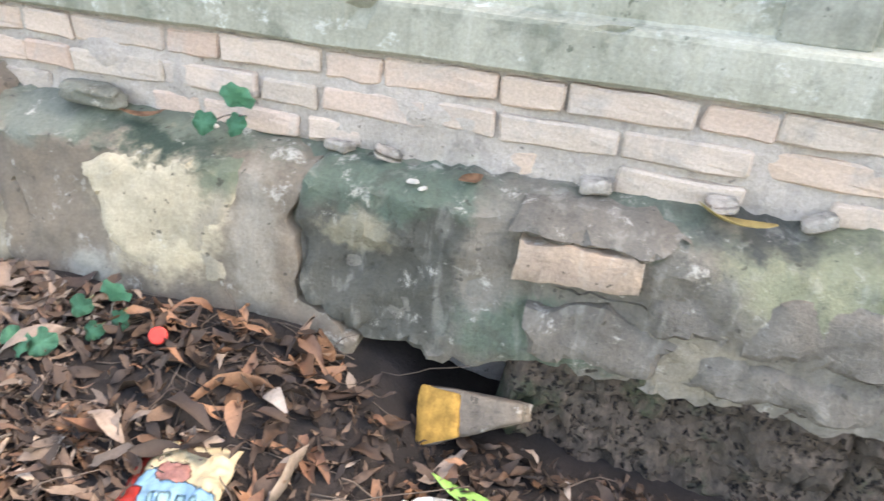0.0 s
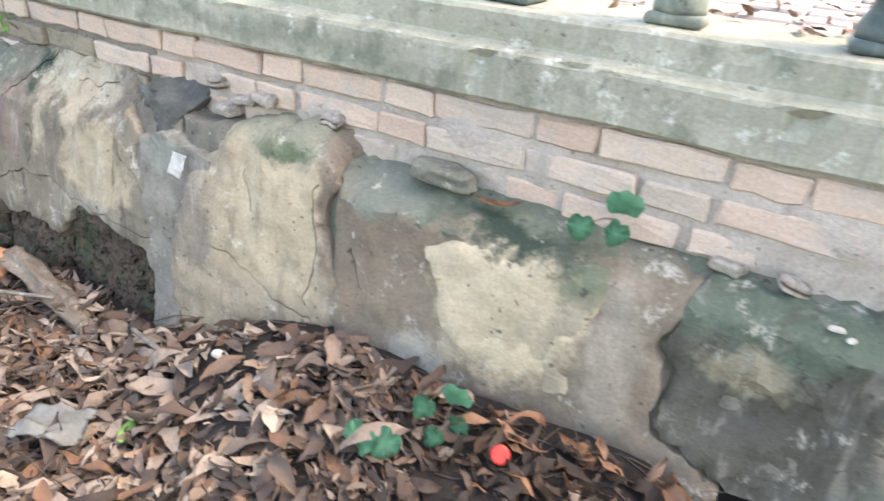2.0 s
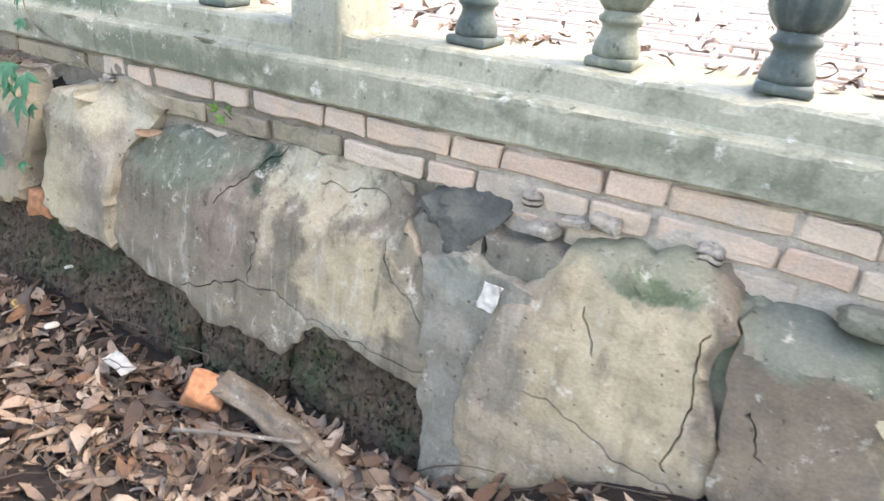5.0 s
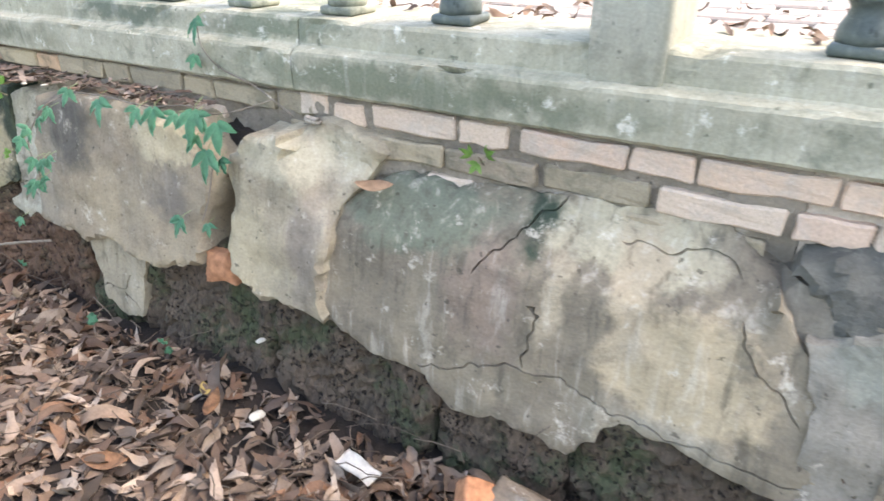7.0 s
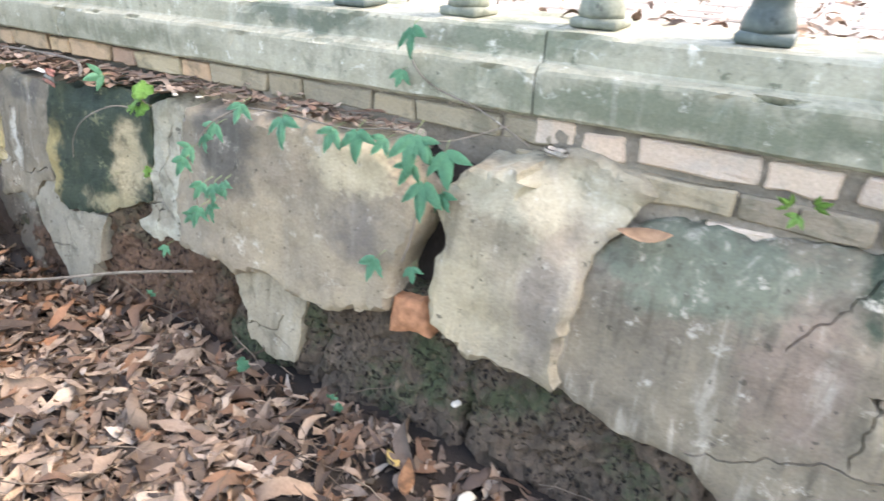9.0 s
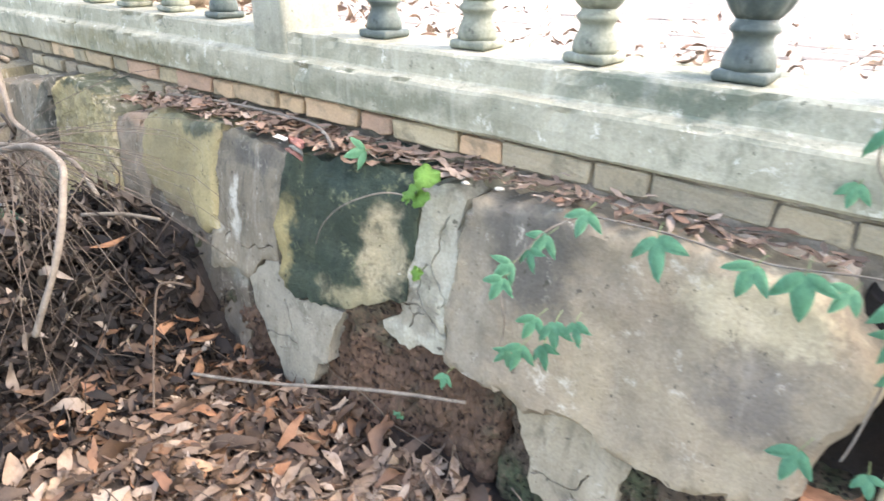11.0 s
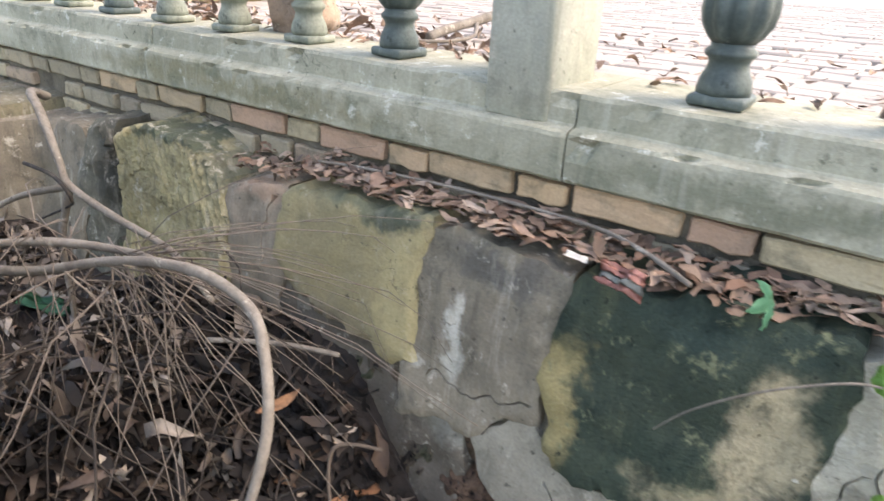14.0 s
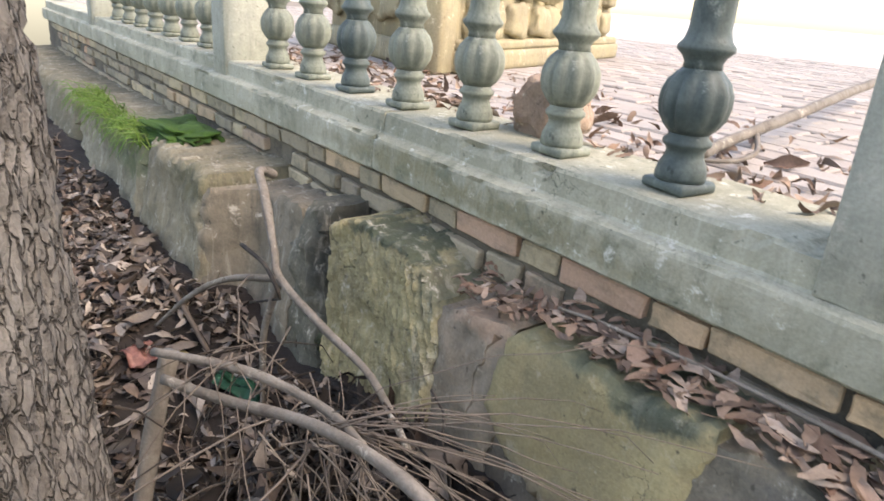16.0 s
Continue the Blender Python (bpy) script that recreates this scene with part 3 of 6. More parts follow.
def single_leaf(name, length, width, material, at, label, category="leaf", curl=0.15, fold=0.4, group=""):
    rows = leaf_shape(length, width, curl, fold, 0.5, 8)
    verts = [p for r in rows for p in r]
    faces = [(i * 3 + j, i * 3 + j + 1, i * 3 + j + 4, i * 3 + j + 3) for i in range(8) for j in (0, 1)]
    me = bpy.data.meshes.new(name)
    me.from_pydata(verts, [], faces)
    ob = mesh_part(name, me, material)
    bm = bmesh.new()
    bm.from_mesh(me)
    bmesh.ops.solidify(bm, geom=bm.faces[:], thickness=0.0012)
    bm.to_mesh(me)
    bm.free()
    ob.matrix_basis = at
    return tagged(ob, label, category, group)

# ---- ground: one sheet to the horizon ----


def spread(lo, hi, fine, far):
    a = list(np.arange(lo, hi + fine / 2, fine))
    left, right, s = [], [], fine
    while s < far:
        s *= 1.6
        left.append((left[-1] if left else lo) - s)
        right.append((right[-1] if right else hi) + s)
    return left[::-1] + a + right


def sheet(name, xs, ys, height, material):
    verts = [(x, y, height(x, y)) for y in ys for x in xs]
    w = len(xs)
    faces = [(j * w + i, j * w + i + 1, (j + 1) * w + i + 1, (j + 1) * w + i) for j in range(len(ys) - 1) for i in range(w - 1)]
    me = bpy.data.meshes.new(name)
    me.from_pydata(verts, [], faces)
    return mesh_part(name, me, material)


ys = [y for y in spread(-2.2, 0.1, 0.05, 300) if y < 0.16]
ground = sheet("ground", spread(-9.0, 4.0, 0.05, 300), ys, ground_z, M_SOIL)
tagged(ground, "soil coloured darker for shade, strewn with dry leaves", "ground", kind="structure")

# ---- retaining wall: core, bricks, coping ----
X_END, X_START = -10.0, 4.6
wall = thing("wall_retaining", "old retaining wall of worn brick courses with recessed mortar", "wall", "structure")


def core_y(x, z):
    smear = 0.005 * step(0.45, 0.7, x) * (1 - step(0.685, 0.695, z))
    return 0.013 - smear + 0.012 * step(-1.2, -1.9, x) + 0.011 * n3(x, 0, z, 8) + 0.009 * n3(x, 3, z, 24)


M_JOINT = masonry("damp_earthy_mortar", (0.15, 0.13, 0.10), (0.09, 0.08, 0.065), dirt=(0.05, 0.048, 0.04), dirt_amount=0.6, streaks=0.1, bump=1.0, pale=(0.32, 0.28, 0.225), scuff=0.5)
slab("mortar_core", [(X_END, -0.3), (-1.802, -0.3), (-1.802, 0.757), (X_END, 0.757)], M_JOINT, wall, rough=0.006, edge=0.004, amp=0.0, back=0.32, res=0.028, surface=core_y)
M_FILL = masonry("grey_brown_mortar", (0.27, 0.235, 0.19), (0.18, 0.16, 0.13), dirt=(0.075, 0.068, 0.055), dirt_amount=0.55, streaks=0.15, bump=1.0, pale=(0.42, 0.37, 0.31))
for a, b, mortar in ((-1.8, 0.45, M_FILL), (0.452, X_START, M_MORTAR)):
    slab("mortar_core", [(a, -0.3), (b, -0.3), (b, 0.757), (a, 0.757)], mortar, wall, rough=0.006, edge=0.004, amp=0.0, back=0.32, res=0.018, surface=core_y)


def brick_mesh(name, length, seed):
    me = bpy.data.meshes.new(name)
    bm = box_bm(length, 0.10, 0.051, 0.0045, 2, 0.0065, seed)
    bm.to_mesh(me)
    bm.free()
    return me


STRETCH = [brick_mesh("stretcher", 0.211, s) for s in (1, 2, 3, 4)]
HEAD = [brick_mesh("header", 0.113, s) for s in (5, 6, 7, 8)]
BAT = [brick_mesh("broken_brick", 0.085, s) for s in (9, 10, 11)]
MESHES = {}


def brick_copy(me, material):
    key = (me.name, material.name)
    if key not in MESHES:
        MESHES[key] = me.copy()
        MESHES[key].materials.clear()
        MESHES[key].materials.append(material)
    return MESHES[key]


rng = random.Random(4)


def lay(me, material, x, length, y, z, rz=0.0):
    ob = new("brick", brick_copy(me, material))
    ob.parent = wall
    worn = 0.97 if x < -1.8 else 1.0
    ob.matrix_basis = pose(x + length / 2 + rng.uniform(-.002, .002), 0.05 + y + (0.004 if x < -1.8 else 0), z + rng.uniform(-.0015, .0015), rng.uniform(-1, 1), rng.uniform(-.8, .8), rz + rng.uniform(-.8, .8)) @ Matrix.Diagonal((worn + 0.02, 1.0, worn * rng.uniform(0.94, 1.03), 1.0))


def top_material(x):
    if x < -3.45:
        return M_BRICK_OCHRE if rng.random() < 0.45 else M_BRICK_DULL
    if x < -1.75:
        return M_BRICK_OCHRE if rng.random() < 0.7 else M_BRICK_RED
    if x < -0.72:
        return M_BRICK_GREY if rng.random() < 0.6 else M_BRICK_DULL
    return M_BRICK if rng.random() < 0.88 else M_BRICK_GREY


# first course under the coping: stretcher and header in turn
starts = [0.616 + 0.3468 * k for k in range(-3, 12)]
starts[0] = -0.448
for s in starts:
    lay(rng.choice(STRETCH), top_material(s), s + 0.003, 0.211, rng.uniform(-.003, .004), 0.7225)
    lay(rng.choice(HEAD), top_material(s), s + 0.227, 0.113, rng.uniform(-.002, .006), 0.7215)
for k in range(21):
    s = -2.693 - 0.3455 * k
    lay(rng.choice(STRETCH), top_material(s), s + 0.003, 0.211, rng.uniform(-.003, .004), 0.7225)
    lay(rng.choice(HEAD), top_material(s), s + 0.227, 0.113, rng.uniform(-.002, .006), 0.7215)
for k in range(5):
    s = -2.345 + 0.3455 * k
    if s < -0.8:
        lay(rng.choice(STRETCH), top_material(s), s + 0.003, 0.211, rng.uniform(-.003, .004), 0.7225)
        lay(rng.choice(HEAD), top_material(s), s + 0.227, 0.113, rng.uniform(-.002, .006), 0.7215)
for x, dz in ((-0.665, 0.004), (-0.565, -0.006)):
    lay(rng.choice(BAT), M_BRICK, x, 0.085, 0.004, 0.7225 + dz, 3)
# second and third course, broken and limed
for row, z in ((1, 0.655), (2, 0.590)):
    x = -9.4 + 0.09 * row
    while x < 3.6:
        long = rng.random() < 0.6
        ln = 0.211 if long else 0.113
        p_gone = 0.08 if row == 1 else 0.25
        if -3.4 < x < -0.95:
            p_gone = 0.12
        if rng.random() > p_gone:
            mat = (M_BRICK_GREY if x > 0.4 else M_BRICK_DULL) if rng.random() < (0.5 if x > 0.4 else 0.75) else (M_BRICK if x > 0.4 else M_BRICK_GREY if x > -1.5 else M_BRICK_OCHRE)
            lay(rng.choice(STRETCH if long else HEAD), mat, x, ln, rng.uniform(-0.004, 0.008), z + rng.uniform(-.003, .003), rng.uniform(-3, 3))
        x += ln + rng.uniform(0.010, 0.022)
for row, z in ((3, 0.526),):
    x = -9.4
    while x < -3.5:
        lay(rng.choice(STRETCH), M_BRICK_DULL, x, 0.211, rng.uniform(0.0, 0.012), z)
        x += 0.224

# coping in lengths, with a chamfered nose and a set-back upper step
coping = thing("wall_coping", "grey-green mossy cement coping with a stepped front edge", "coping", "structure")
PROFILE = [(0.30, 0.757), (-0.006, 0.757), (-0.013, 0.764), (-0.014, 0.80), (-0.013, 0.843), (-0.010, 0.851), (-0.002, 0.855), (0.016, 0.859), (0.021, 0.864), (0.022, 0.89), (0.023, 0.912), (0.029, 0.920), (0.16, 0.922), (0.30, 0.922)]


def coping_length(x0, x1, seed, tip=0.0):
    xs_ = list(np.arange(x0, x1, 0.022)) + [x1]
    verts, faces = [], []
    for x in xs_:
        nib = min(1.0, (x - x0) / 0.012, (x1 - x) / 0.012)
        for i, (y, z) in enumerate(PROFILE):
            jy = 0.0035 * n3(x, z * 3, seed, 6) + 0.002 * n3(x, z * 3, seed, 26)
            jz = 0.003 * n3(x, y, seed + 4, 5) + 0.0018 * n3(x, y, seed + 4, 24)
            chip = 0.0
            if i in (4, 5, 10, 11):
                chip = max(0.0, n3(x, i, seed + 7, 11) - 0.28) * 0.05
            verts.append((x, y + jy + chip + (1 - nib) * 0.004, z + jz - chip * 0.6 + tip * (x - x0)))
    w = len(PROFILE)
    for a in range(len(xs_) - 1):
        for b in range(w):
            c = (b + 1) % w
            faces.append((a * w + b, a * w + c, (a + 1) * w + c, (a + 1) * w + b))
    faces.append(tuple(range(w)))
    faces.append(tuple(range((len(xs_) - 1) * w, len(xs_) * w))[::-1])
    me = bpy.data.meshes.new("coping_stone")
    me.from_pydata(verts, [], faces)
    bm = bmesh.new()
    bm.from_mesh(me)
    bmesh.ops.recalc_face_normals(bm, faces=bm.faces)
    bm.to_mesh(me)
    bm.free()
    ob = mesh_part("coping_stone", me, M_CAP, coping, smooth=False)
    return ob


joints = [X_END, -7.7, -3.76, -2.36, -0.668, X_START]
for i, (a, b) in enumerate(zip(joints, joints[1:])):
    coping_length(a + 0.002, b - 0.002, i * 3.3)

# ---- stone facing ----
facing = thing("wall_facing", "crumbling stone and plaster facing, ochre, grey and mossy, with open cracks", "wall facing", "structure")


def stain(name, c1, c2, patches, **kw):
    keep = 0.86 if "olive" in name else 0.78

    def warm(c):
        g = 0.35 * c[0] + 0.5 * c[1] + 0.15 * c[2]
        return ((g + (c[0] - g) * keep) * 1.04, g + (c[1] - g) * keep, (g + (c[2] - g) * keep) * 0.92)

    return masonry(name, warm(c1), warm(c2), patches=[(*q[:4], warm(q[4]), q[5]) for q in patches], lift=1.08 if "olive" in name else 0.98, **kw)


FACE = [
    ([(1.90, .555), (2.21, .565), (2.37, .567), (2.67, .572), (3.5, .575), (3.6, .27), (2.98, .26), (2.59, .25), (2.43, .26), (2.30, .225), (2.20, .21), (2.03, .22), (1.90, .28), (1.87, .44)],
     stain("mossy_rubble_face", (0.205, 0.185, 0.15), (0.155, 0.14, 0.115), [(2.04, .40, .21, .22, (0.085, 0.085, 0.07), .2), (2.85, .52, .16, .10, (0.20, 0.215, 0.13), .4), (2.36, .30, .16, .07, MOSS, .4), (2.65, .31, .12, .06, (0.25, 0.215, 0.155), .5), (2.55, .57, .18, .035, (0.10, 0.125, 0.095), .5), (2.72, .565, .09, .035, (0.06, 0.065, 0.058), .5), (2.05, .54, .2, .05, (0.09, 0.13, 0.095), .4), (2.0, .44, .075, .055, (0.24, 0.22, 0.15), .25), (2.25, .43, .045, .10, (0.21, 0.185, 0.15), .4)], bump=0.9),
     dict(off=0.012, rough=0.024, cracks=[((2.33, .41), (2.55, .405)), ((2.45, .36), (2.49, .29))])),
    ([(1.14, .56), (1.19, .578), (1.33, .565), (1.50, .575), (1.74, .57), (1.80, .555), (1.89, .545), (1.86, .44), (1.885, .28), (2.02, .215), (2.02, .08), (1.6, .08), (1.45, .10), (1.19, .12), (1.16, .42)],
     stain("ochre_patch_block", (0.21, 0.165, 0.12), (0.155, 0.125, 0.093), [(1.45, .56, .36, .045, (0.12, 0.145, 0.105), .4), (1.57, .40, .15, .135, (0.46, 0.385, 0.25), .3), (1.55, .535, .15, .025, DEEPMOSS, .6), (1.24, .55, .10, .06, (0.15, 0.17, 0.14), .4), (1.79, .38, .05, .16, (0.25, 0.22, 0.175), .4), (1.90, .18, .1, .05, (0.30, 0.26, 0.19), .4), (1.40, .22, .09, .05, (0.33, 0.31, 0.26), .5)], dirt_amount=0.25, streaks=0.15),
     dict(rough=0.013, cracks=[((1.20, .40), (1.24, .33))])),
    ([(.74, .51), (.82, .60), (1.01, .635), (1.10, .62), (1.14, .585), (1.135, .44), (1.17, .26), (1.16, .05), (.95, .05), (.84, -.05), (.67, -.05), (.64, .22), (.69, .43)],
     stain("ochre_pillar_block", (0.355, 0.285, 0.185), (0.28, 0.225, 0.155), [(.97, .43, .15, .17, (0.43, 0.355, 0.235), .5), (.97, .60, .2, .05, (0.22, 0.225, 0.16), .4), (1.0, .575, .07, .018, (0.09, 0.13, 0.07), .6), (1.13, .5, .03, .2, BROWN, .5), (.72, .35, .07, .22, (0.23, 0.20, 0.16), .5), (.9, .20, .2, .05, (0.33, 0.27, 0.19), .5)], dirt_amount=0.3),
     dict(rough=0.014, edge=0.012, cracks=[((.80, .31), (.93, .27), (1.02, .22), (1.14, .20)), ((.88, .50), (.905, .42)), ((1.09, .52), (1.10, .35), (1.09, .24))])),
    ([(.50, .50), (.60, .52), (.76, .50), (.74, .40), (.70, .25), (.68, -.02), (.60, .0), (.55, .18), (.54, .40)],
     stain("grey_fill", (0.215, 0.205, 0.18), (0.17, 0.165, 0.145), [(.62, .48, .09, .05, (0.23, 0.25, 0.22), .4)]), dict(off=0.001, rough=0.014, edge=0.004)),
    ([(.45, .60), (.53, .635), (.64, .655), (.67, .60), (.62, .545), (.58, .508), (.50, .555)], M_BLACK, dict(off=0.022, rough=0.022, edge=0.01, amp=0.02)),
    ([(1.37, .475), (1.47, .515), (1.60, .527), (1.745, .535), (1.752, .47), (1.735, .285), (1.66, .26), (1.53, .275), (1.45, .32), (1.415, .41)],
     stain("ochre_boss", (0.47, 0.395, 0.265), (0.40, 0.335, 0.22), [(1.55, .535, .2, .022, DEEPMOSS, .5), (1.72, .50, .05, .045, (0.13, 0.155, 0.10), .5), (1.70, .36, .04, .10, (0.30, 0.26, 0.19), .5)], dirt_amount=0.15, streaks=0.12, scuff=0.3), dict(off=-0.009, rough=0.010, edge=0.012, amp=0.008)),
    ([(-.81, .60), (-.74, .645), (-.65, .68), (-.52, .70), (-.40, .65), (-.462, .56), (-.505, .25), (-.70, .25), (-.80, .30), (-.82, .35), (-.815, .426), (-.80, .50), (-.825, .555)],
     stain("pale_lobed_block", (0.30, 0.262, 0.188), (0.245, 0.215, 0.16), [(-.62, .62, .2, .055, (0.36, 0.335, 0.25), .3), (-.74, .38, .09, .12, (0.37, 0.32, 0.215), .4), (-.54, .42, .05, .14, (0.22, 0.19, 0.16), .5)], dirt_amount=0.3),
     dict(rough=0.012, edge=0.014, off=-0.022)),
    ([(-.56, .50), (-.46, .555), (-.36, .605), (-.15, .615), (.04, .628), (.34, .635), (.40, .58), (.49, .52), (.575, .40), (.60, .30), (.59, .20), (.50, .20), (.38, .23), (.25, .25), (.14, .14), (0, .15), (-.15, .12), (-.21, .20), (-.37, .21), (-.52, .25), (-.58, .3)],
     stain("long_grey_block", (0.205, 0.178, 0.132), (0.15, 0.13, 0.102), [(-.26, .55, .22, .07, (0.12, 0.145, 0.11), .35), (.17, .585, .17, .055, (0.35, 0.325, 0.235), .3), (.0, .57, .03, .05, DEEPMOSS, .5), (.345, .37, .005, .05, (0.62, 0.58, 0.48), .5), (.32, .37, .15, .115, (0.37, 0.305, 0.20), .25), (.21, .50, .05, .13, (0.36, 0.30, 0.21), .35), (.065, .46, .022, .10, (0.33, 0.28, 0.2), .5), (-.08, .42, .08, .12, (0.21, 0.16, 0.13), .5), (.3, .22, .14, .05, (0.27, 0.25, 0.2), .5)], dirt_amount=0.35, streaks=0.65),
     dict(rough=0.011, cracks=[((-.11, .47), (-.09, .50), (-.05, .56), (.03, .615)), ((-.22, .215), (-.02, .29), (.10, .285), (.26, .262), (.43, .25), (.58, .24)), ((.17, .565), (.28, .585), (.37, .575)), ((.02, .30), (.03, .42)), ((.42, .50), (.45, .42), (.52, .36))])),
    ([(-1.66, .64), (-1.48, .665), (-1.16, .675), (-.985, .66), (-.913, .605), (-.852, .54), (-.893, .463), (-.905, .423), (-.905, .32), (-.93, .28), (-1.087, .236), (-1.226, .241), (-1.329, .272), (-1.438, .25), (-1.665, .255), (-1.685, .40), (-1.675, .56)],
     stain("tan_block", (0.315, 0.262, 0.182), (0.25, 0.208, 0.153), [(-1.5, .57, .15, .11, (0.105, 0.10, 0.09), .5), (-1.6, .33, .07, .10, (0.20, 0.175, 0.14), .5), (-1.06, .60, .12, .06, (0.43, 0.37, 0.25), .2), (-1.02, .46, .08, .07, (0.17, 0.15, 0.13), .5), (-1.25, .56, .1, .06, (0.27, 0.22, 0.16), .5), (-1.6, .4, .05, .16, (0.25, 0.22, 0.17), .5)], dirt_amount=0.25, streaks=0.15),
     dict(rough=0.011, edge=0.018, off=-0.02)),
    ([(-1.475, .225), (-1.36, .262), (-1.28, .262), (-1.195, .215), (-1.225, .11), (-1.235, .035), (-1.32, .015), (-1.40, .04), (-1.435, .13)], stain("pale_chunk", (0.31, 0.27, 0.195), (0.25, 0.22, 0.165), []), dict(off=0.012, rough=0.004, edge=0.004, cracks=[((-1.4, .10), (-1.31, .10), (-1.24, .05)), ((-1.31, .10), (-1.28, .15))])),
    ([(-1.835, .62), (-1.71, .655), (-1.684, .54), (-1.68, .33), (-1.685, .25), (-1.78, .235), (-1.875, .25), (-1.845, .37), (-1.825, .50)],
     stain("crumbly_pale_strip", (0.46, 0.46, 0.39), (0.33, 0.325, 0.265), [(-1.8, .33, .1, .06, (0.27, 0.255, 0.205), .4)], bump=1.0), dict(rough=0.020, amp=0.016, off=0.004, cracks=[((-1.76, .46), (-1.79, .38), (-1.72, .30)), ((-1.83, .33), (-1.78, .34), (-1.70, .31)), ((-1.80, .29), (-1.76, .335)), ((-1.72, .58), (-1.74, .47), (-1.70, .38))])),
    ([(-2.24, .64), (-2.12, .65), (-1.98, .67), (-1.815, .65), (-1.812, .51), (-1.815, .34), (-1.99, .29), (-2.17, .26), (-2.24, .30), (-2.28, .47)],
     stain("dark_moss_block", (0.024, 0.047, 0.034), (0.036, 0.055, 0.038), [(-2.24, .40, .045, .12, (0.28, 0.23, 0.09), .4), (-1.895, .44, .062, .12, (0.33, 0.29, 0.185), .35), (-1.97, .32, .10, .04, (0.24, 0.22, 0.13), .4), (-2.0, .62, .18, .05, (0.03, 0.055, 0.045), .5)], streaks=0.3, dirt=(0.012, 0.022, 0.018), dirt_amount=0.7, pale=(0.16, 0.17, 0.10), scuff=0.9, bump=0.9), dict(rough=0.014)),
    ([(-2.60, .65), (-2.43, .65), (-2.25, .64), (-2.275, .47), (-2.27, .34), (-2.42, .25), (-2.60, .22), (-2.60, .41)],
     stain("grey_panel", (0.235, 0.205, 0.155), (0.17, 0.15, 0.115), [(-2.47, .44, .025, .09, (0.46, 0.46, 0.42), .4), (-2.4, .61, .12, .03, DARKGREY, .5)], streaks=0.5), dict(rough=0.012, off=0.012, cracks=[((-2.53, .34), (-2.42, .33), (-2.30, .37))])),
    ([(-3.02, .605), (-2.96, .64), (-2.575, .66), (-2.585, .55), (-2.565, .35), (-2.63, .31), (-2.80, .35), (-2.95, .38), (-3.035, .45)],
     stain("olive_block", (0.265, 0.228, 0.118), (0.215, 0.187, 0.105), [(-2.75, .65, .2, .03, (0.13, 0.135, 0.085), .5), (-2.62, .45, .05, .16, (0.30, 0.26, 0.135), .4), (-2.9, .28, .2, .12, (0.16, 0.135, 0.10), .5), (-2.66, .64, .07, .03, (0.06, 0.075, 0.055), .5)], dirt_amount=0.18, streaks=0.15, scuff=0.3), dict(rough=0.008, edge=0.015)),
    ([(-3.02, .42), (-2.8, .37), (-2.6, .36), (-2.42, .27), (-2.40, -.03), (-3.02, -.03)],
     stain("brown_foot_stone", (0.13, 0.11, 0.088), (0.09, 0.077, 0.064), [(-2.5, .26, .07, .05, (0.20, 0.20, 0.175), .4)], streaks=0.3), dict(off=0.018, rough=0.018, edge=0.01)),
    ([(-2.41, .245), (-2.29, .335), (-2.235, .28), (-2.17, .25), (-2.00, .27), (-2.05, .12), (-2.12, .02), (-2.18, -.04), (-2.26, .05), (-2.36, .17)], stain("pale_grey_chunk", (0.29, 0.275, 0.225), (0.23, 0.215, 0.175), []), dict(off=0.012, rough=0.004, edge=0.004, cracks=[((-2.22, .22), (-2.16, .12)), ((-2.3, .12), (-2.16, .12))])),
    ([(-3.74, .61), (-3.61, .67), (-3.37, .67), (-3.24, .59), (-3.215, .47), (-3.215, -.02), (-3.66, -.02), (-3.72, .4)],
     stain("scored_olive_block", (0.29, 0.258, 0.14), (0.235, 0.21, 0.12), [(-3.45, .665, .2, .022, (0.06, 0.075, 0.05), .4), (-3.28, .61, .05, .06, (0.12, 0.125, 0.085), .5)], streaks=0.5, bump=1.0), dict(rough=0.014, score=0.012, res=0.007)),
    ([(-3.25, .58), (-3.0, .63), (-3.0, .45), (-3.0, -.02), (-3.25, -.02)], stain("brown_fill", (0.27, 0.22, 0.165), (0.2, 0.165, 0.125), [(-3.1, .6, .08, .03, (0.36, 0.24, 0.17), .5)]), dict(off=0.02, rough=0.016, cracks=[((-3.06, .58), (-3.09, .5), (-3.07, .4))])),
    ([(-3.97, .62), (-3.80, .645), (-3.77, .4), (-3.70, -.02), (-3.97, -.02)], stain("dark_folded_stone", (0.13, 0.125, 0.095), (0.085, 0.085, 0.068), [(-3.8, .5, .05, .15, (0.05, 0.055, 0.05), .5)], streaks=0.5, bump=1.0), dict(off=0.02, rough=0.03, edge=0.03)),
    ([(-4.34, .58), (-3.95, .60), (-3.93, -.02), (-4.34, -.02)], stain("brown_stone", (0.21, 0.18, 0.135), (0.15, 0.13, 0.10), [], streaks=0.5), dict(off=0.012, rough=0.02)),
    ([(-5.05, .60), (-4.36, .615), (-4.31, .3), (-4.31, -.05), (-5.05, -.05)], stain("sandy_block", (0.24, 0.21, 0.14), (0.18, 0.16, 0.11), [(-4.5, .55, .2, .06, (0.15, 0.14, 0.08), .5)], streaks=0.5, bump=1.0), dict(rough=0.02, edge=0.03)),
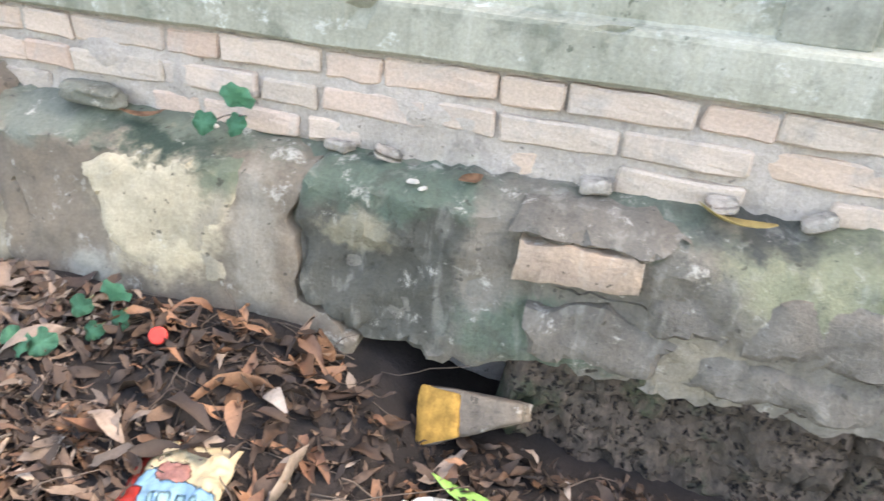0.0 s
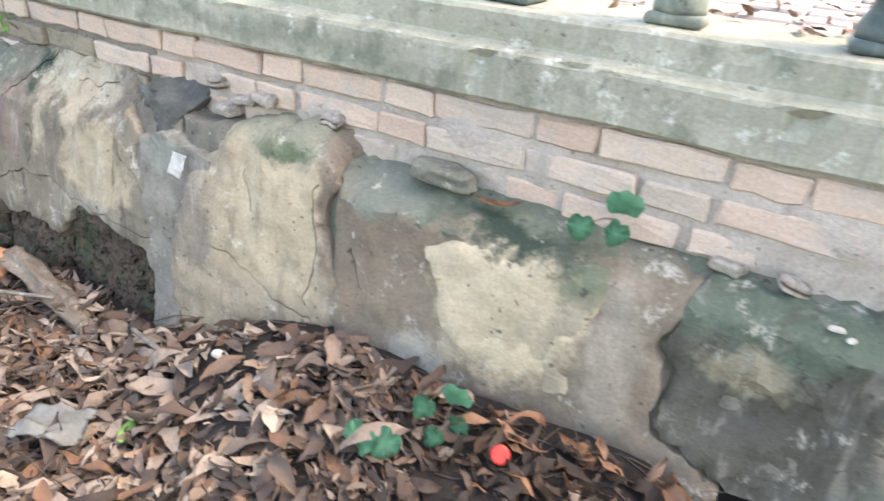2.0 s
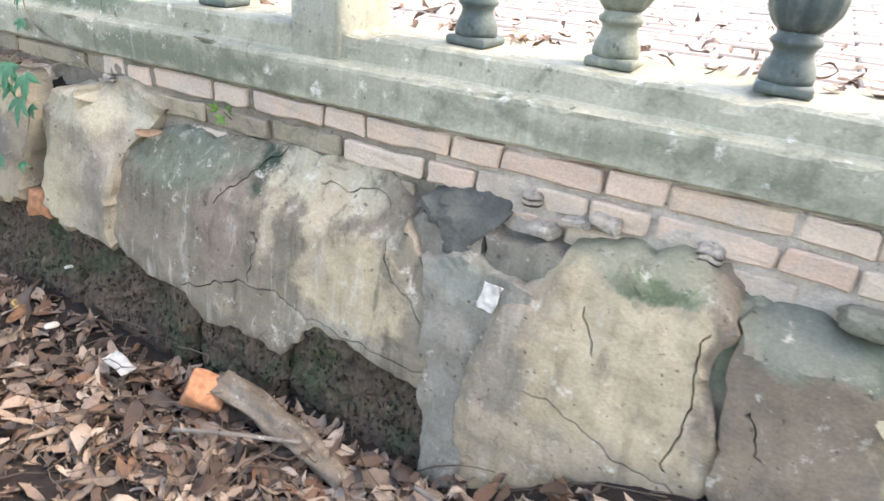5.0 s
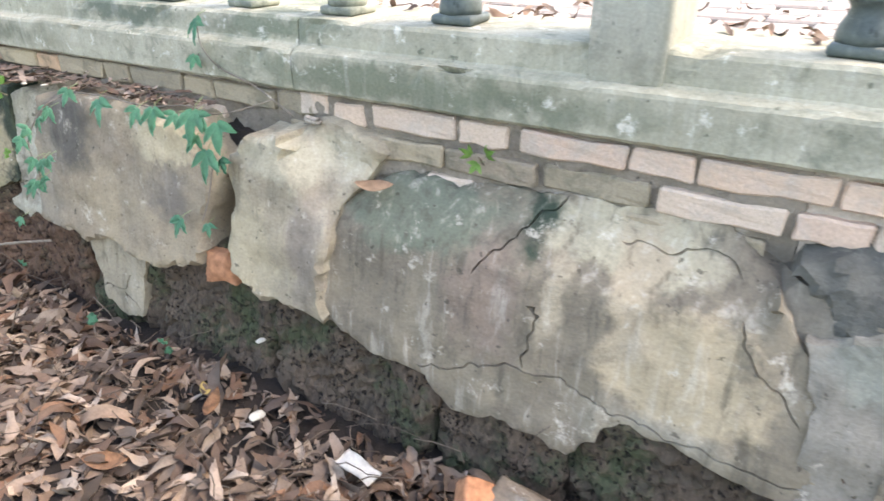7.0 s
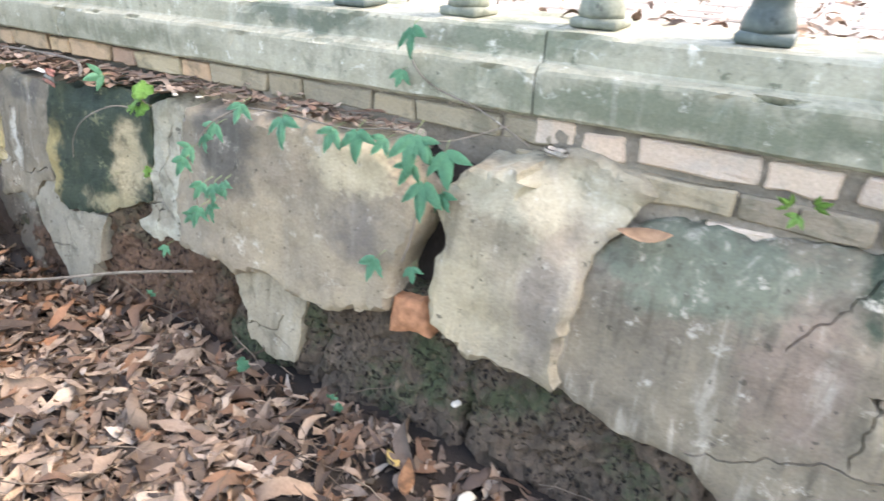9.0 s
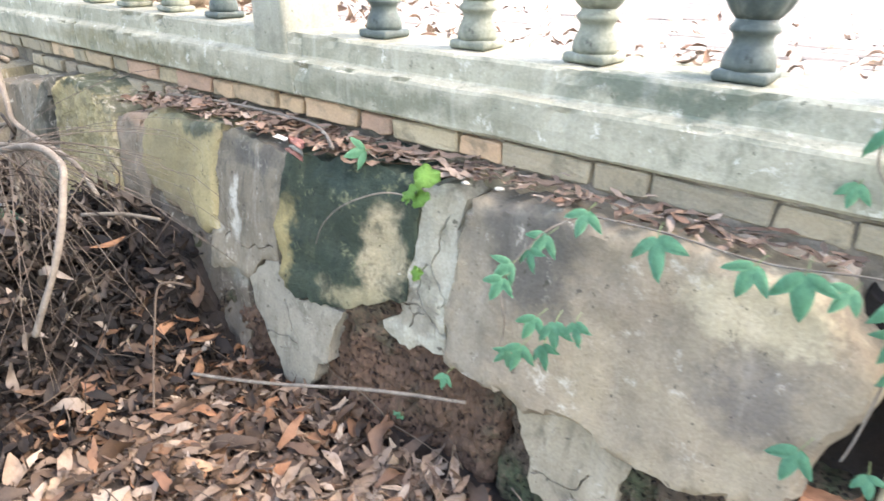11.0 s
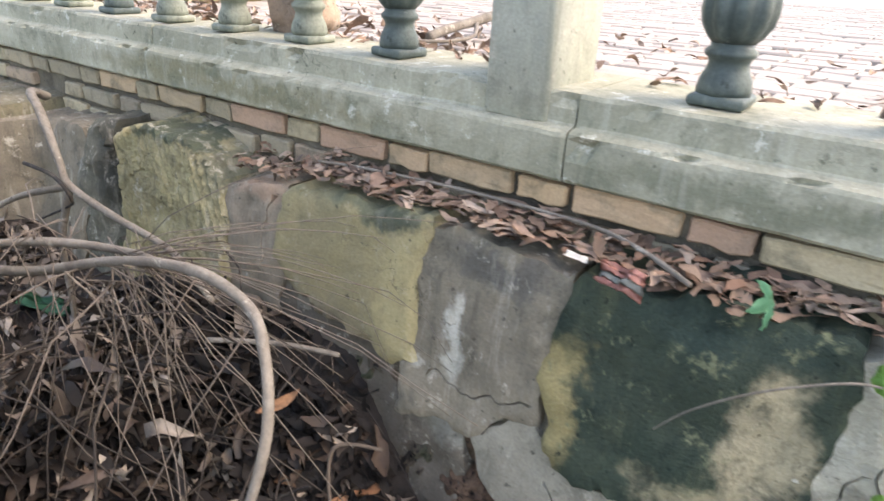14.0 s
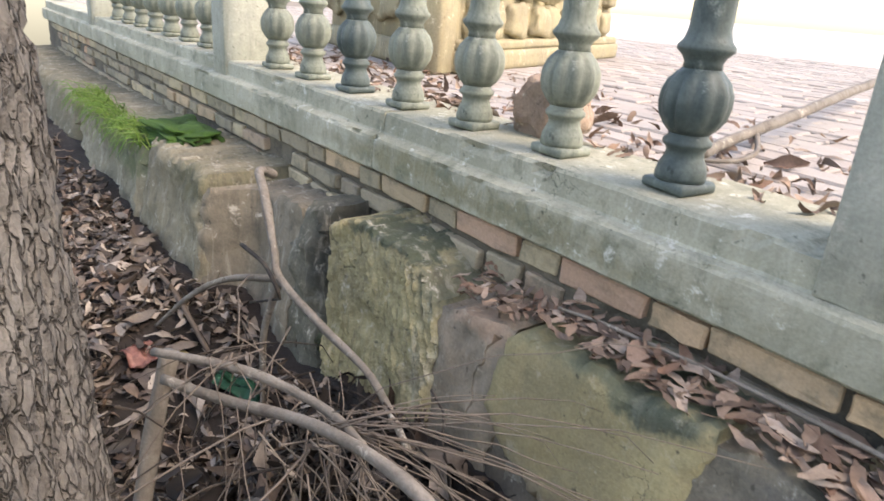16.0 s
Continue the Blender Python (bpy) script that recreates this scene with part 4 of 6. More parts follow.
    ([(-6.5, .55), (-5.05, .585), (-5.06, -.05), (-6.5, -.05)], stain("grassy_block", (0.23, 0.21, 0.15), (0.165, 0.155, 0.11), [(-5.4, .5, .4, .1, (0.10, 0.125, 0.06), .5)], streaks=0.5), dict(rough=0.025, edge=0.04, res=0.03)),
    ([(X_END, .50), (-6.55, .53), (-6.56, -.05), (X_END, -.05)], stain("far_block", (0.17, 0.15, 0.10), (0.13, 0.12, 0.08), [], streaks=0.4), dict(rough=0.025, edge=0.04, res=0.04)),
]
BACK = stain("backing_plaster", (0.20, 0.185, 0.155), (0.14, 0.13, 0.11), [(1.5, .5, .6, .1, MOSS, .5)], dirt_amount=0.5)
for i, (a, b) in enumerate(((-3.3, -1.9), (-1.89, -0.97), (-0.80, 0.62), (0.63, 1.95), (1.96, 3.7))):
    slab("backing_plaster", [(a, .24), (b, .24), (b, .575), (a, .575)], BACK, facing, off=0.036, rough=0.010, res=0.03, seed=70 + i)
for i, (outline, material, kw) in enumerate(FACE):
    slab("facing_stone", outline, material, facing, seed=i * 1.7 + 0.5, **kw)
slab("embedded_brick", [(2.31, .425), (2.53, .445), (2.53, .505), (2.31, .50)], M_DULLBRICK, facing, off=-0.016, rough=0.006, edge=0.004, amp=0.006, seed=2.2)
RUB = stain("rubble_stone", (0.185, 0.165, 0.138), (0.135, 0.12, 0.10), [], bump=1.0)
for i, (outline, off) in enumerate((
        ([(2.29, .508), (2.54, .514), (2.60, .545), (2.45, .552), (2.31, .55)], -0.016), ([(2.56, .365), (2.69, .37), (2.705, .455), (2.66, .475), (2.575, .47)], 0.002),
        ([(2.72, .37), (3.0, .36), (3.03, .46), (2.86, .49), (2.735, .47)], -0.002), ([(2.36, .285), (2.58, .28), (2.62, .35), (2.45, .39), (2.34, .37)], 0.002),
        ([(2.64, .27), (2.95, .28), (2.97, .345), (2.66, .35)], 0.0), ([(3.06, .30), (3.4, .30), (3.4, .45), (3.07, .45)], 0.0))):
    slab("rubble_stone", outline, RUB, facing, off=off, rough=0.016, edge=0.012, seed=i * 1.9 + 90)
# added dark backing: stands in for the shade deep in the open joint
slab("joint_soil", [(-.94, .24), (-.78, .24), (-.78, .62), (-.93, .64)], M_SOIL, facing, off=0.085, rough=0.01, res=0.02, seed=4.9, label="near-black backing for the shade in the open joint")
slab("wedged_brick", [(-.915, .315), (-.835, .335), (-.812, .25), (-.922, .233)], M_ORANGE, facing, off=-0.015, rough=0.01, edge=0.014, amp=0.006, seed=4.2)

# dark laterite footing blocks under the facing
footing = thing("wall_footing", "dark porous laterite footing blocks below the facing", "wall footing", "structure")
cuts = [(-4.1, -3.3), (-3.28, -2.5), (-2.48, -2.0), (-1.99, -1.52), (-1.51, -1.16), (-1.15, -0.72), (-0.71, -0.19), (-0.18, 0.13), (0.14, 0.66), (0.67, 1.2), (1.21, 1.9), (2.33, 2.95), (2.96, 3.7)]
for i, (a, b) in enumerate(cuts):
    top = 0.33 if -2 < a < 0.7 else 0.30
    slab("laterite_block", [(a, -.08), (b, -.08), (b + 0.01, top - 0.03), (b - 0.05, top), (a + 0.05, top), (a - 0.01, top - 0.04)], M_LATERITE_RED if -2.6 < a < -1.6 else M_LATERITE, footing, off=0.026, rough=0.020, edge=0.03, amp=0.012, pits=0.016, res=0.011, seed=i * 2.3 + 40)

# ---- pillars and balusters on the coping ----


def pillar(at, name_label):
    p = thing("pillar", name_label, "pillar", group="balustrade pillars", at=at)
    bm = box_bm(0.140, 0.21, 0.72, 0.006, 3, 0.004, at.translation.x)
    for v in bm.verts:
        v.co.z += 0.36
        v.co.y += 0.105
    part("shaft", bm, M_PILLAR, p)
    return p


for i, x in enumerate((0.113, -2.489, -5.050, -7.76, 2.72)):
    pillar(pose(x, 0.010, 0.855), "square grey-green cement pillar standing on the coping")


def flutes(z, th):
    k = step(0.105, 0.125, z) * (1 - step(0.205, 0.222, z)) + 0.5 * step(0.29, 0.33, z)
    return 1 + 0.20 * k * (math.sqrt(abs(math.cos(5 * th))) - 0.75)


def baluster(material, label, at):
    b = thing("baluster", label, "baluster", group="balusters", at=at)
    bm = box_bm(0.098, 0.098, 0.020, 0.005, 0, 0.003, at.translation.x)
    for v in bm.verts:
        v.co.z += 0.010
    part("foot", bm, material, b)
    bm = lathe([(0.046, 0.019), (0.047, 0.030), (0.044, 0.046), (0.037, 0.060), (0.034, 0.072), (0.037, 0.080), (0.043, 0.085), (0.044, 0.092), (0.036, 0.100), (0.037, 0.106)], 24)
    part("neck", bm, material, b)
    bm = lathe([(0.037, 0.106), (0.047, 0.118), (0.057, 0.136), (0.061, 0.157), (0.060, 0.178), (0.052, 0.198), (0.041, 0.212), (0.034, 0.220)], 48, flutes)
    part("bulb", bm, material, b)
    bm = lathe([(0.034, 0.220), (0.033, 0.230), (0.038, 0.240), (0.049, 0.250), (0.050, 0.257), (0.041, 0.268), (0.036, 0.285), (0.035, 0.33), (0.038, 0.39), (0.042, 0.45), (0.033, 0.50), (0.044, 0.53), (0.046, 0.55)], 48, flutes)
    part("vase", bm, material, b)
    return b


bal_x = [-2.88 - 0.305 * k for k in range(7)] + [-2.135 + 0.308 * k for k in range(7)] + [0.47 + 0.312 * k for k in range(7)] + [-5.5 - 0.31 * k for k in range(7)] + [3.1, 3.42]
TEAL = (-2.88, 0.47, 1.406, -4.1)
first = {}
for i, x in enumerate(bal_x):
    teal = any(abs(x - q) < 0.01 for q in TEAL) or (i % 3 == 1 and x > -2.6)
    mat = M_GLAZE_TEAL if teal else M_GLAZE
    at = pose(x, 0.125, 0.9225, 0, 0, (i * 37) % 11 - 5)
    if teal in first:
        copy_thing(first[teal], at)
    else:
        first[teal] = baluster(mat, "dark teal glazed fluted baluster with chipped foot" if teal else "grey-green weathered fluted baluster on the coping", at)

# ---- terrace behind the balustrade ----
ys = [0.30] + [y for y in spread(0.6, 7.0, 0.4, 1) if 0.35 < y < 7.2]
terrace = sheet("terrace_ground", spread(-14, 8, 1.0, 300), ys, lambda x, y: 0.868, M_SAND)
tagged(terrace, "sandy bed of the paved terrace", "ground", kind="structure")
court = sheet("ground_courtyard", spread(-14, 8, 1.0, 300), [y for y in spread(6.9, 9, 1.0, 300) if y > 6.8], lambda x, y: 0.885, M_COURT)
tagged(court, "pale bright courtyard ground beyond the paving", "ground", kind="structure")
paving = thing("terrace_paving", "worn pale red brick paving, sunlit and dusty", "paving", "structure")

# ---- yellow carved pedestal behind the balusters ----
ped = thing("carved_pedestal", "yellow limewashed pedestal with carved relief band", "pedestal", at=pose(-4.72, 0.86, 0.90, 0, 0, 24))


def ped_box(name, sx, sy, sz, x, y, z, mat=M_YELLOW, bevel=0.012):
    bm = box_bm(sx, sy, sz, bevel, 2, 0.006, x)
    for v in bm.verts:
        v.co += Vector((x, y, z))
    return part(name, bm, mat, ped)


ped_box("corner_post", 0.16, 0.16, 0.75, -0.02, 0.06, 0.375)
ped_box("plinth", 0.25, 2.6, 0.10, 0.0, 1.42, 0.05)
ped_box("panel", 0.16, 2.5, 0.55, -0.04, 1.40, 0.35)
ped_box("moulding", 0.22, 2.55, 0.05, 0.0, 1.42, 0.125)
ped_box("cornice", 0.22, 2.55, 0.07, 0.0, 1.42, 0.66)
for k in range(9):
    for z, s in ((0.24, 0.15), (0.42, 0.12)):
        bm = rock_bm(0.09, s * 1.3, s, k * 3.1 + z, 0.35, 3)
        for v in bm.verts:
            v.co += Vector((0.05, 0.28 + 0.27 * k + 0.06 * math.sin(k * 2 + z * 9), z))
        part("relief_carving", bm, M_YELLOW, ped)

for name_, depth_, height_, z_ in (("side_plinth", 0.22, 0.12, 0.06), ("side_panel", 0.14, 0.5, 0.36), ("side_cornice", 0.2, 0.08, 0.64)):
    bm = box_bm(1.5, depth_, height_, 0.012, 2, 0.006, z_)
    for v in bm.verts:
        v.co += Vector((-0.8, 0.1, z_))
    part(name_, bm, M_YELLOW, ped).matrix_basis = pose(0, 0, 0, 0, 0, -34)
for k in range(6):
    bm = rock_bm(0.22, 0.09, 0.2, k * 2.3 + 7, 0.4, 3)
    for v in bm.verts:
        v.co += Vector((-0.22 - 0.24 * k, 0.03, 0.32))
    part("relief_carving", bm, M_YELLOW, ped).matrix_basis = pose(0, 0, 0, 0, 0, -34)

# ---- tree ----
tree = thing("tree", "large tree trunk with deeply furrowed grey-brown bark", "tree")


def trunk_bm(z0, z1):
    bm = bmesh.new()
    rings = []
    zs = list(np.arange(z0, z1 + 0.005, 0.009))
    sides = 250
    for z in zs:
        base = 0.214 + 0.010 * math.exp(-max(z, 0) / 0.12) - 0.010 * z
        cx, cy = -3.12 - 0.01 * z, -1.062 - 0.03 * (z - 0.4)
        ring = []
        for s in range(sides):
            th = 2 * math.pi * s / sides
            u, v = math.cos(th), math.sin(th)
            w1 = 0.5 * noise.noise(Vector((u * 6, v * 6, z * 7)))
            w2 = 0.25 * noise.noise(Vector((u * 16, v * 16, z * 16 + 5)))
            plate = noise.voronoi(Vector((u * 15 + w1 + w2, v * 15 + w1 - w2, z * 9 + w1)))[0]
            fur = min((plate[1] - plate[0]) / 0.20, 1.0)
            r = base + 0.013 * fur * (0.8 + 0.5 * noise.noise(Vector((u * 8, v * 8, z * 6)))) + 0.008 * n3(u, v, z, 4)
            r += 0.007 * noise.noise(Vector((u * 34, v * 34, z * 9))) + 0.003 * noise.noise(Vector((u * 70, v * 70, z * 30)))
            r += 0.010 * math.exp(-max(z, 0) / 0.2) * math.sin(th * 5 + 1)
            ring.append(bm.verts.new((cx + r * u, cy + r * v, z)))
        rings.append(ring)
    for q, w in zip(rings, rings[1:]):
        for s in range(sides):
            bm.faces.new((q[s], q[(s + 1) % sides], w[(s + 1) % sides], w[s]))
    if z1 > 1:
        bm.faces.new(rings[-1])
    return bm


part("trunk", trunk_bm(0.10, 2.6), M_BARK, tree)
part("root_flare", trunk_bm(-0.08, 0.10), M_BARK, tree)

# ---- fallen branches ----


def branch(label, lines, r0, r1, material=None):
    b = thing("fallen_branch", label, "branch", group="fallen branches")
    for i, (pts, k) in enumerate(lines):
        part("limb" if i == 0 else "side_shoot", tube(smooth_line(pts), r0 * k, r1 * k, 9, 0.25, i), material or M_BRANCH, b)
    return b


branch("long bare arching branch leaning over the leaf pile", [([(-3.36, -0.70, 0.50), (-3.2, -0.63, 0.52), (-2.96, -0.58, 0.60), (-2.75, -0.565, 0.645), (-2.60, -0.565, 0.632), (-2.52, -0.60, 0.585), (-2.475, -0.64, 0.505), (-2.47, -0.68, 0.41), (-2.49, -0.715, 0.32), (-2.52, -0.74, 0.24)], 1.0), ([(-3.42, -0.70, 0.53), (-3.2, -0.60, 0.575), (-3.0, -0.55, 0.60), (-2.85, -0.56, 0.625)], 0.9)], 0.0105, 0.0075)
branch("forked pale branch propped against the wall", [([(-4.0, -0.20, 0.70), (-3.96, -0.26, 0.725), (-3.85, -0.29, 0.69), (-3.72, -0.32, 0.58), (-3.65, -0.335, 0.525), (-3.45, -0.32, 0.48), (-3.25, -0.30, 0.44), (-3.08, -0.31, 0.36)], 1.0), ([(-3.65, -0.335, 0.525), (-3.7, -0.36, 0.36), (-3.72, -0.36, 0.15), (-3.74, -0.36, -0.03)], 0.8), ([(-3.65, -0.335, 0.525), (-3.85, -0.40, 0.46), (-4.0, -0.46, 0.36), (-4.2, -0.52, 0.18)], 0.75)], 0.014, 0.008)
branch("thin dark hooked twig on the forked branch", [([(-3.86, -0.355, 0.55), (-3.7, -0.36, 0.555), (-3.60, -0.375, 0.55), (-3.575, -0.37, 0.515), (-3.64, -0.35, 0.475), (-3.80, -0.36, 0.40)], 1.0)], 0.006, 0.003, M_DARKTWIG)
branch("thick cut stick leaning on the tree foot", [([(-3.46, -0.66, 0.50), (-3.45, -0.70, 0.36), (-3.42, -0.745, 0.20), (-3.40, -0.79, 0.04), (-3.39, -0.80, -0.04)], 1.0)], 0.019, 0.019)
branch("dark thin stick lying across the leaves", [([(-5.0, -0.50, ground_z(-5.0, -0.50) + 0.02), (-4.6, -0.47, ground_z(-4.6, -0.47) + 0.02), (-4.3, -0.44, ground_z(-4.3, -0.44) + 0.025), (-4.0, -0.42, ground_z(-4.0, -0.42) + 0.05)], 1.0)], 0.012, 0.007, M_TWIG)
branch("bare stick lying near the wall foot", [([(-2.35, -0.44, 0.05), (-2.1, -0.37, 0.10), (-1.8, -0.28, 0.175), (-1.56, -0.22, 0.225)], 1.0)], 0.005, 0.004)
branch("brown stick fallen on the leaf litter", [([(-2.55, -0.30, 0.20), (-2.63, -0.36, 0.20), (-2.58, -0.42, 0.10), (-2.45, -0.50, 0.05), (-2.30, -0.58, 0.04)], 1.0)], 0.004, 0.003, M_TWIG)
branch("long thin brown stem lying along the leafy ledge", [([(-2.95, -0.075, 0.688), (-2.843, -0.052, 0.692), (-2.632, -0.03, 0.695), (-2.436, -0.03, 0.698), (-2.263, -0.038, 0.698), (-2.16, -0.075, 0.694), (-2.06, -0.135, 0.686)], 1.0)], 0.0035, 0.005)
branch("horizontal broken twig by the facing", [([(-2.95, -0.42, 0.36), (-2.80, -0.36, 0.385), (-2.66, -0.31, 0.39)], 1.0)], 0.006, 0.005)
branch("thin grey stick across the leaves", [([(0.04, -0.44, 0.03), (0.16, -0.40, 0.05), (0.34, -0.33, 0.06)], 1.0)], 0.006, 0.005)
branch("short stick among dry leaves", [([(0.63, -0.30, 0.06), (0.80, -0.33, 0.07), (0.93, -0.36, 0.08)], 1.0)], 0.007, 0.006)
branch("dark curved stick among bottles", [([(-0.35, -0.95, 0.03), (-0.05, -0.86, 0.04), (0.10, -0.78, 0.04)], 1.0)], 0.007, 0.005)


def twig_heap(name, count, origin, spread_, length, aim, seed, r=0.0016, sag=0.5, material=None):
    rng_ = random.Random(seed)
    bm = bmesh.new()
    heap = new(name) if count < 300 else None
    for _ in range(count):
        p = Vector(origin) + Vector((rng_.gauss(0, spread_[0]), rng_.gauss(0, spread_[1]), abs(rng_.gauss(0, spread_[2]))))
        d = Vector((rng_.gauss(aim[0], 0.55), rng_.gauss(aim[1], 0.5), rng_.gauss(aim[2], 0.35))).normalized()
        ln = length * rng_.uniform(0.4, 1.2)
        pts = []
        for i in range(6):
            u = i / 5
            q = p + d * ln * u + Vector((0, 0, -sag * ln * u * u)) + Vector((rng_.gauss(0, 0.006), rng_.gauss(0, 0.006), 0))
            q.z = max(q.z, ground_z(q.x, q.y) + 0.004)
            q.y = min(q.y, facing_y(q.x, min(q.z, 0.6)) - 0.012)
            pts.append(q)
        if heap:
            part("twig", tube(pts, r * rng_.uniform(0.7, 1.6), r * 0.6, 4), material or M_TWIG, heap)
        else:
            tube_into(bm, pts, r * rng_.uniform(0.7, 1.6), r * 0.6, 4)
    return heap or part(name, bm, material or M_TWIG)


fan = thing("dry_twig_fan", "fan of thin dry brown twigs on a fallen branch", "twigs")
fr = random.Random(3)
for k in range(36):
    p = Vector((-2.93 + fr.gauss(0, 0.02), -0.56 + fr.gauss(0, 0.02), 0.60 + abs(fr.gauss(0, 0.015))))
    d = Vector((fr.gauss(0.7, 0.5), fr.gauss(0.75, 0.45), fr.gauss(-0.1, 0.3))).normalized()
    ln = 0.60 * fr.uniform(0.35, 1.2)
    pts = []
    for i in range(7):
        u = i / 6
        q = p + d * ln * u + Vector((fr.gauss(0, 0.005), fr.gauss(0, 0.005), -0.28 * ln * u * u))
        q.y = min(q.y, facing_y(q.x, min(q.z, 0.6)) - 0.012)
        pts.append(q)
    part("twig", tube(pts, 0.0014 * fr.uniform(0.7, 1.5), 0.0007, 4), M_PALETWIG, fan)
# heap twigs in the shade-darkened tones
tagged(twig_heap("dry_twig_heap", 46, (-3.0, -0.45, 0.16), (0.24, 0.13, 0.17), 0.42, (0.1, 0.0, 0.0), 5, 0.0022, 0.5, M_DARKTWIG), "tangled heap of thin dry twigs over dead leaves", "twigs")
tagged(twig_heap("hanging_twigs", 46, (-3.05, -0.56, 0.56), (0.16, 0.05, 0.03), 0.50, (0.1, -0.25, -0.6), 6, 0.0015, 0.5, M_PALETWIG), "thin drooping dry twigs hanging from a branch", "twigs")
tagged(twig_heap("loose_twigs", 380, (0.2, -0.55, 0.02), (1.5, 0.25, 0.01), 0.22, (0.5, 0.2, 0.05), 8, 0.0014, 0.1), "thin twigs scattered among dead leaves", "twigs", kind="stuff")

tagged(twig_heap("fine_twigs", 40, (1.75, -0.36, 0.15), (0.35, 0.12, 0.01), 0.26, (0.9, 0.1, 0.0), 18, 0.0013, 0.1), "thin pale twigs on the dark soil", "twigs")

# twigs by the tree foot, shade painted in by the darker tones
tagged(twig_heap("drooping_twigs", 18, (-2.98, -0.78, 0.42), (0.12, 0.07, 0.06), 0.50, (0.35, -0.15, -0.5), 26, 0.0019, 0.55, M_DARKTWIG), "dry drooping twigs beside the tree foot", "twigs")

# ---- leaf litter ----


def on_ground(x0, x1, y0, y1, top):
    def place(r):
        x, y = r.uniform(x0, x1), r.uniform(y0, y1)
        if y > facing_y(x, 0.0) - 0.01:
            return None
        if math.hypot(x + 3.11, y + 1.05) < 0.27:
            return None
        if x < 1.3 and n3(x, y, 7, 2.2) > 0.2 and r.random() < 0.6:
            return None
        return (x, y, ground_z(x, y) + abs(r.gauss(0.010, top)))
    return place


tagged(litter("leaf_litter", 7800, on_ground(-2.4, 1.50, -1.5, -0.12, 0.012), 0.090, M_LITTER, 11, 0.22, 0.8), "deep litter of dry brown curled leaves", "leaf litter", kind="stuff")
tagged(litter("leaf_litter", 5200, on_ground(-5.8, -3.45, -1.1, -0.12, 0.018), 0.078, M_HEAPLEAF, 12, 0.40), "grey-brown leaf litter under fallen branches", "leaf litter", kind="stuff")
# leaves under the branches, shade painted in by the near-black tones
tagged(litter("leaf_litter", 1500, on_ground(-3.4, -2.3, -1.3, -0.12, 0.02), 0.075, M_SHADELEAF, 22, 0.5), "leaf litter coloured near-black for the shade under fallen branches", "leaf litter", kind="stuff")
M_RUSSET = per_piece("russet_leaves", [(0.22, 0.105, 0.055), (0.30, 0.16, 0.09), (0.15, 0.075, 0.045), (0.34, 0.23, 0.15)], 0.65, True, spots=(0.09, 0.05, 0.035), spot_amount=0.5, spot_scale=30.0, bump=0.2)
M_DAMP = per_piece("damp_leaves", [(0.022, 0.016, 0.012), (0.075, 0.047, 0.031), (0.035, 0.025, 0.019), (0.14, 0.09, 0.06), (0.028, 0.021, 0.018), (0.11, 0.058, 0.03)], 0.7, True, spots=(0.03, 0.022, 0.018), spot_amount=0.5, spot_scale=30.0, bump=0.2)
tagged(litter("leaf_litter", 950, on_ground(1.52, 2.95, -1.2, -0.10, 0.012), 0.080, M_DAMP, 31, 0.34), "damp russet leaves on dark soil", "leaf litter", kind="stuff")
tagged(litter("leaf_crumbs", 3600, on_ground(1.40, 2.95, -1.2, -0.08, 0.008), 0.03, M_DAMP, 32, 0.6), "crumbled damp leaf bits on dark soil", "leaf litter", kind="stuff")
tagged(litter("leaf_litter", 420, on_ground(1.45, 1.95, -1.2, -0.48, 0.014), 0.075, M_LITTER, 52, 0.4), "grey-brown dry leaves on dark soil", "leaf litter", kind="stuff")
tagged(litter("leaf_crumbs", 1500, on_ground(1.45, 1.9, -1.2, -0.45, 0.008), 0.026, M_LITTER, 53, 0.6), "crumbled bits of grey dry leaves", "leaf litter", kind="stuff")
tagged(litter("leaf_litter", 420, on_ground(-2.75, -1.9, -0.85, -0.2, 0.02), 0.088, M_DAMP, 54, 0.45, 1.2), "russet and dark brown leaves below the facing", "leaf litter", kind="stuff")
tagged(litter("leaf_litter", 70, on_ground(1.6, 2.3, -0.55, -0.16, 0.018), 0.095, M_RUSSET, 56, 0.4, 1.1), "curled russet leaves by the hollow under the facing", "leaf litter", kind="stuff")
tagged(litter("leaf_litter", 90, on_ground(-2.6, -1.9, -0.8, -0.22, 0.025), 0.10, M_RUSSET, 55, 0.45, 1.2), "large curled orange-brown leaves below the facing", "leaf litter", kind="stuff")


def on_bank(r):
    x, y = r.uniform(-3.6, -2.45), r.uniform(-0.5, -0.13)
    return None if y > facing_y(x, 0.3) - 0.005 else (x, y, ground_z(x, y) + abs(r.gauss(0.008, 0.02)))


tagged(litter("leaf_litter", 560, on_ground(-2.3, 1.35, -1.1, -0.16, 0.016), 0.105, M_TANLEAF, 34, 0.22, 0.8), "larger tan curled leaves on top of the litter", "leaf litter", kind="stuff")
# bank and crumbs below take the same shade-dark leaf colours
tagged(litter("leaf_bank", 520, on_bank, 0.075, M_SHADELEAF, 33, 0.6), "dark dead leaves banked against the facing", "leaf litter", kind="stuff")
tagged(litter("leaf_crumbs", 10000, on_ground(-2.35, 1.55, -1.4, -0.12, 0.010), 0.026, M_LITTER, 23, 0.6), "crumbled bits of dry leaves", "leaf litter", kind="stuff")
tagged(litter("leaf_crumbs", 3500, on_ground(-4.2, -2.3, -1.4, -0.12, 0.010), 0.03, M_SHADELEAF, 41, 0.6), "crumbled dark bits of dead leaves", "leaf litter", kind="stuff")
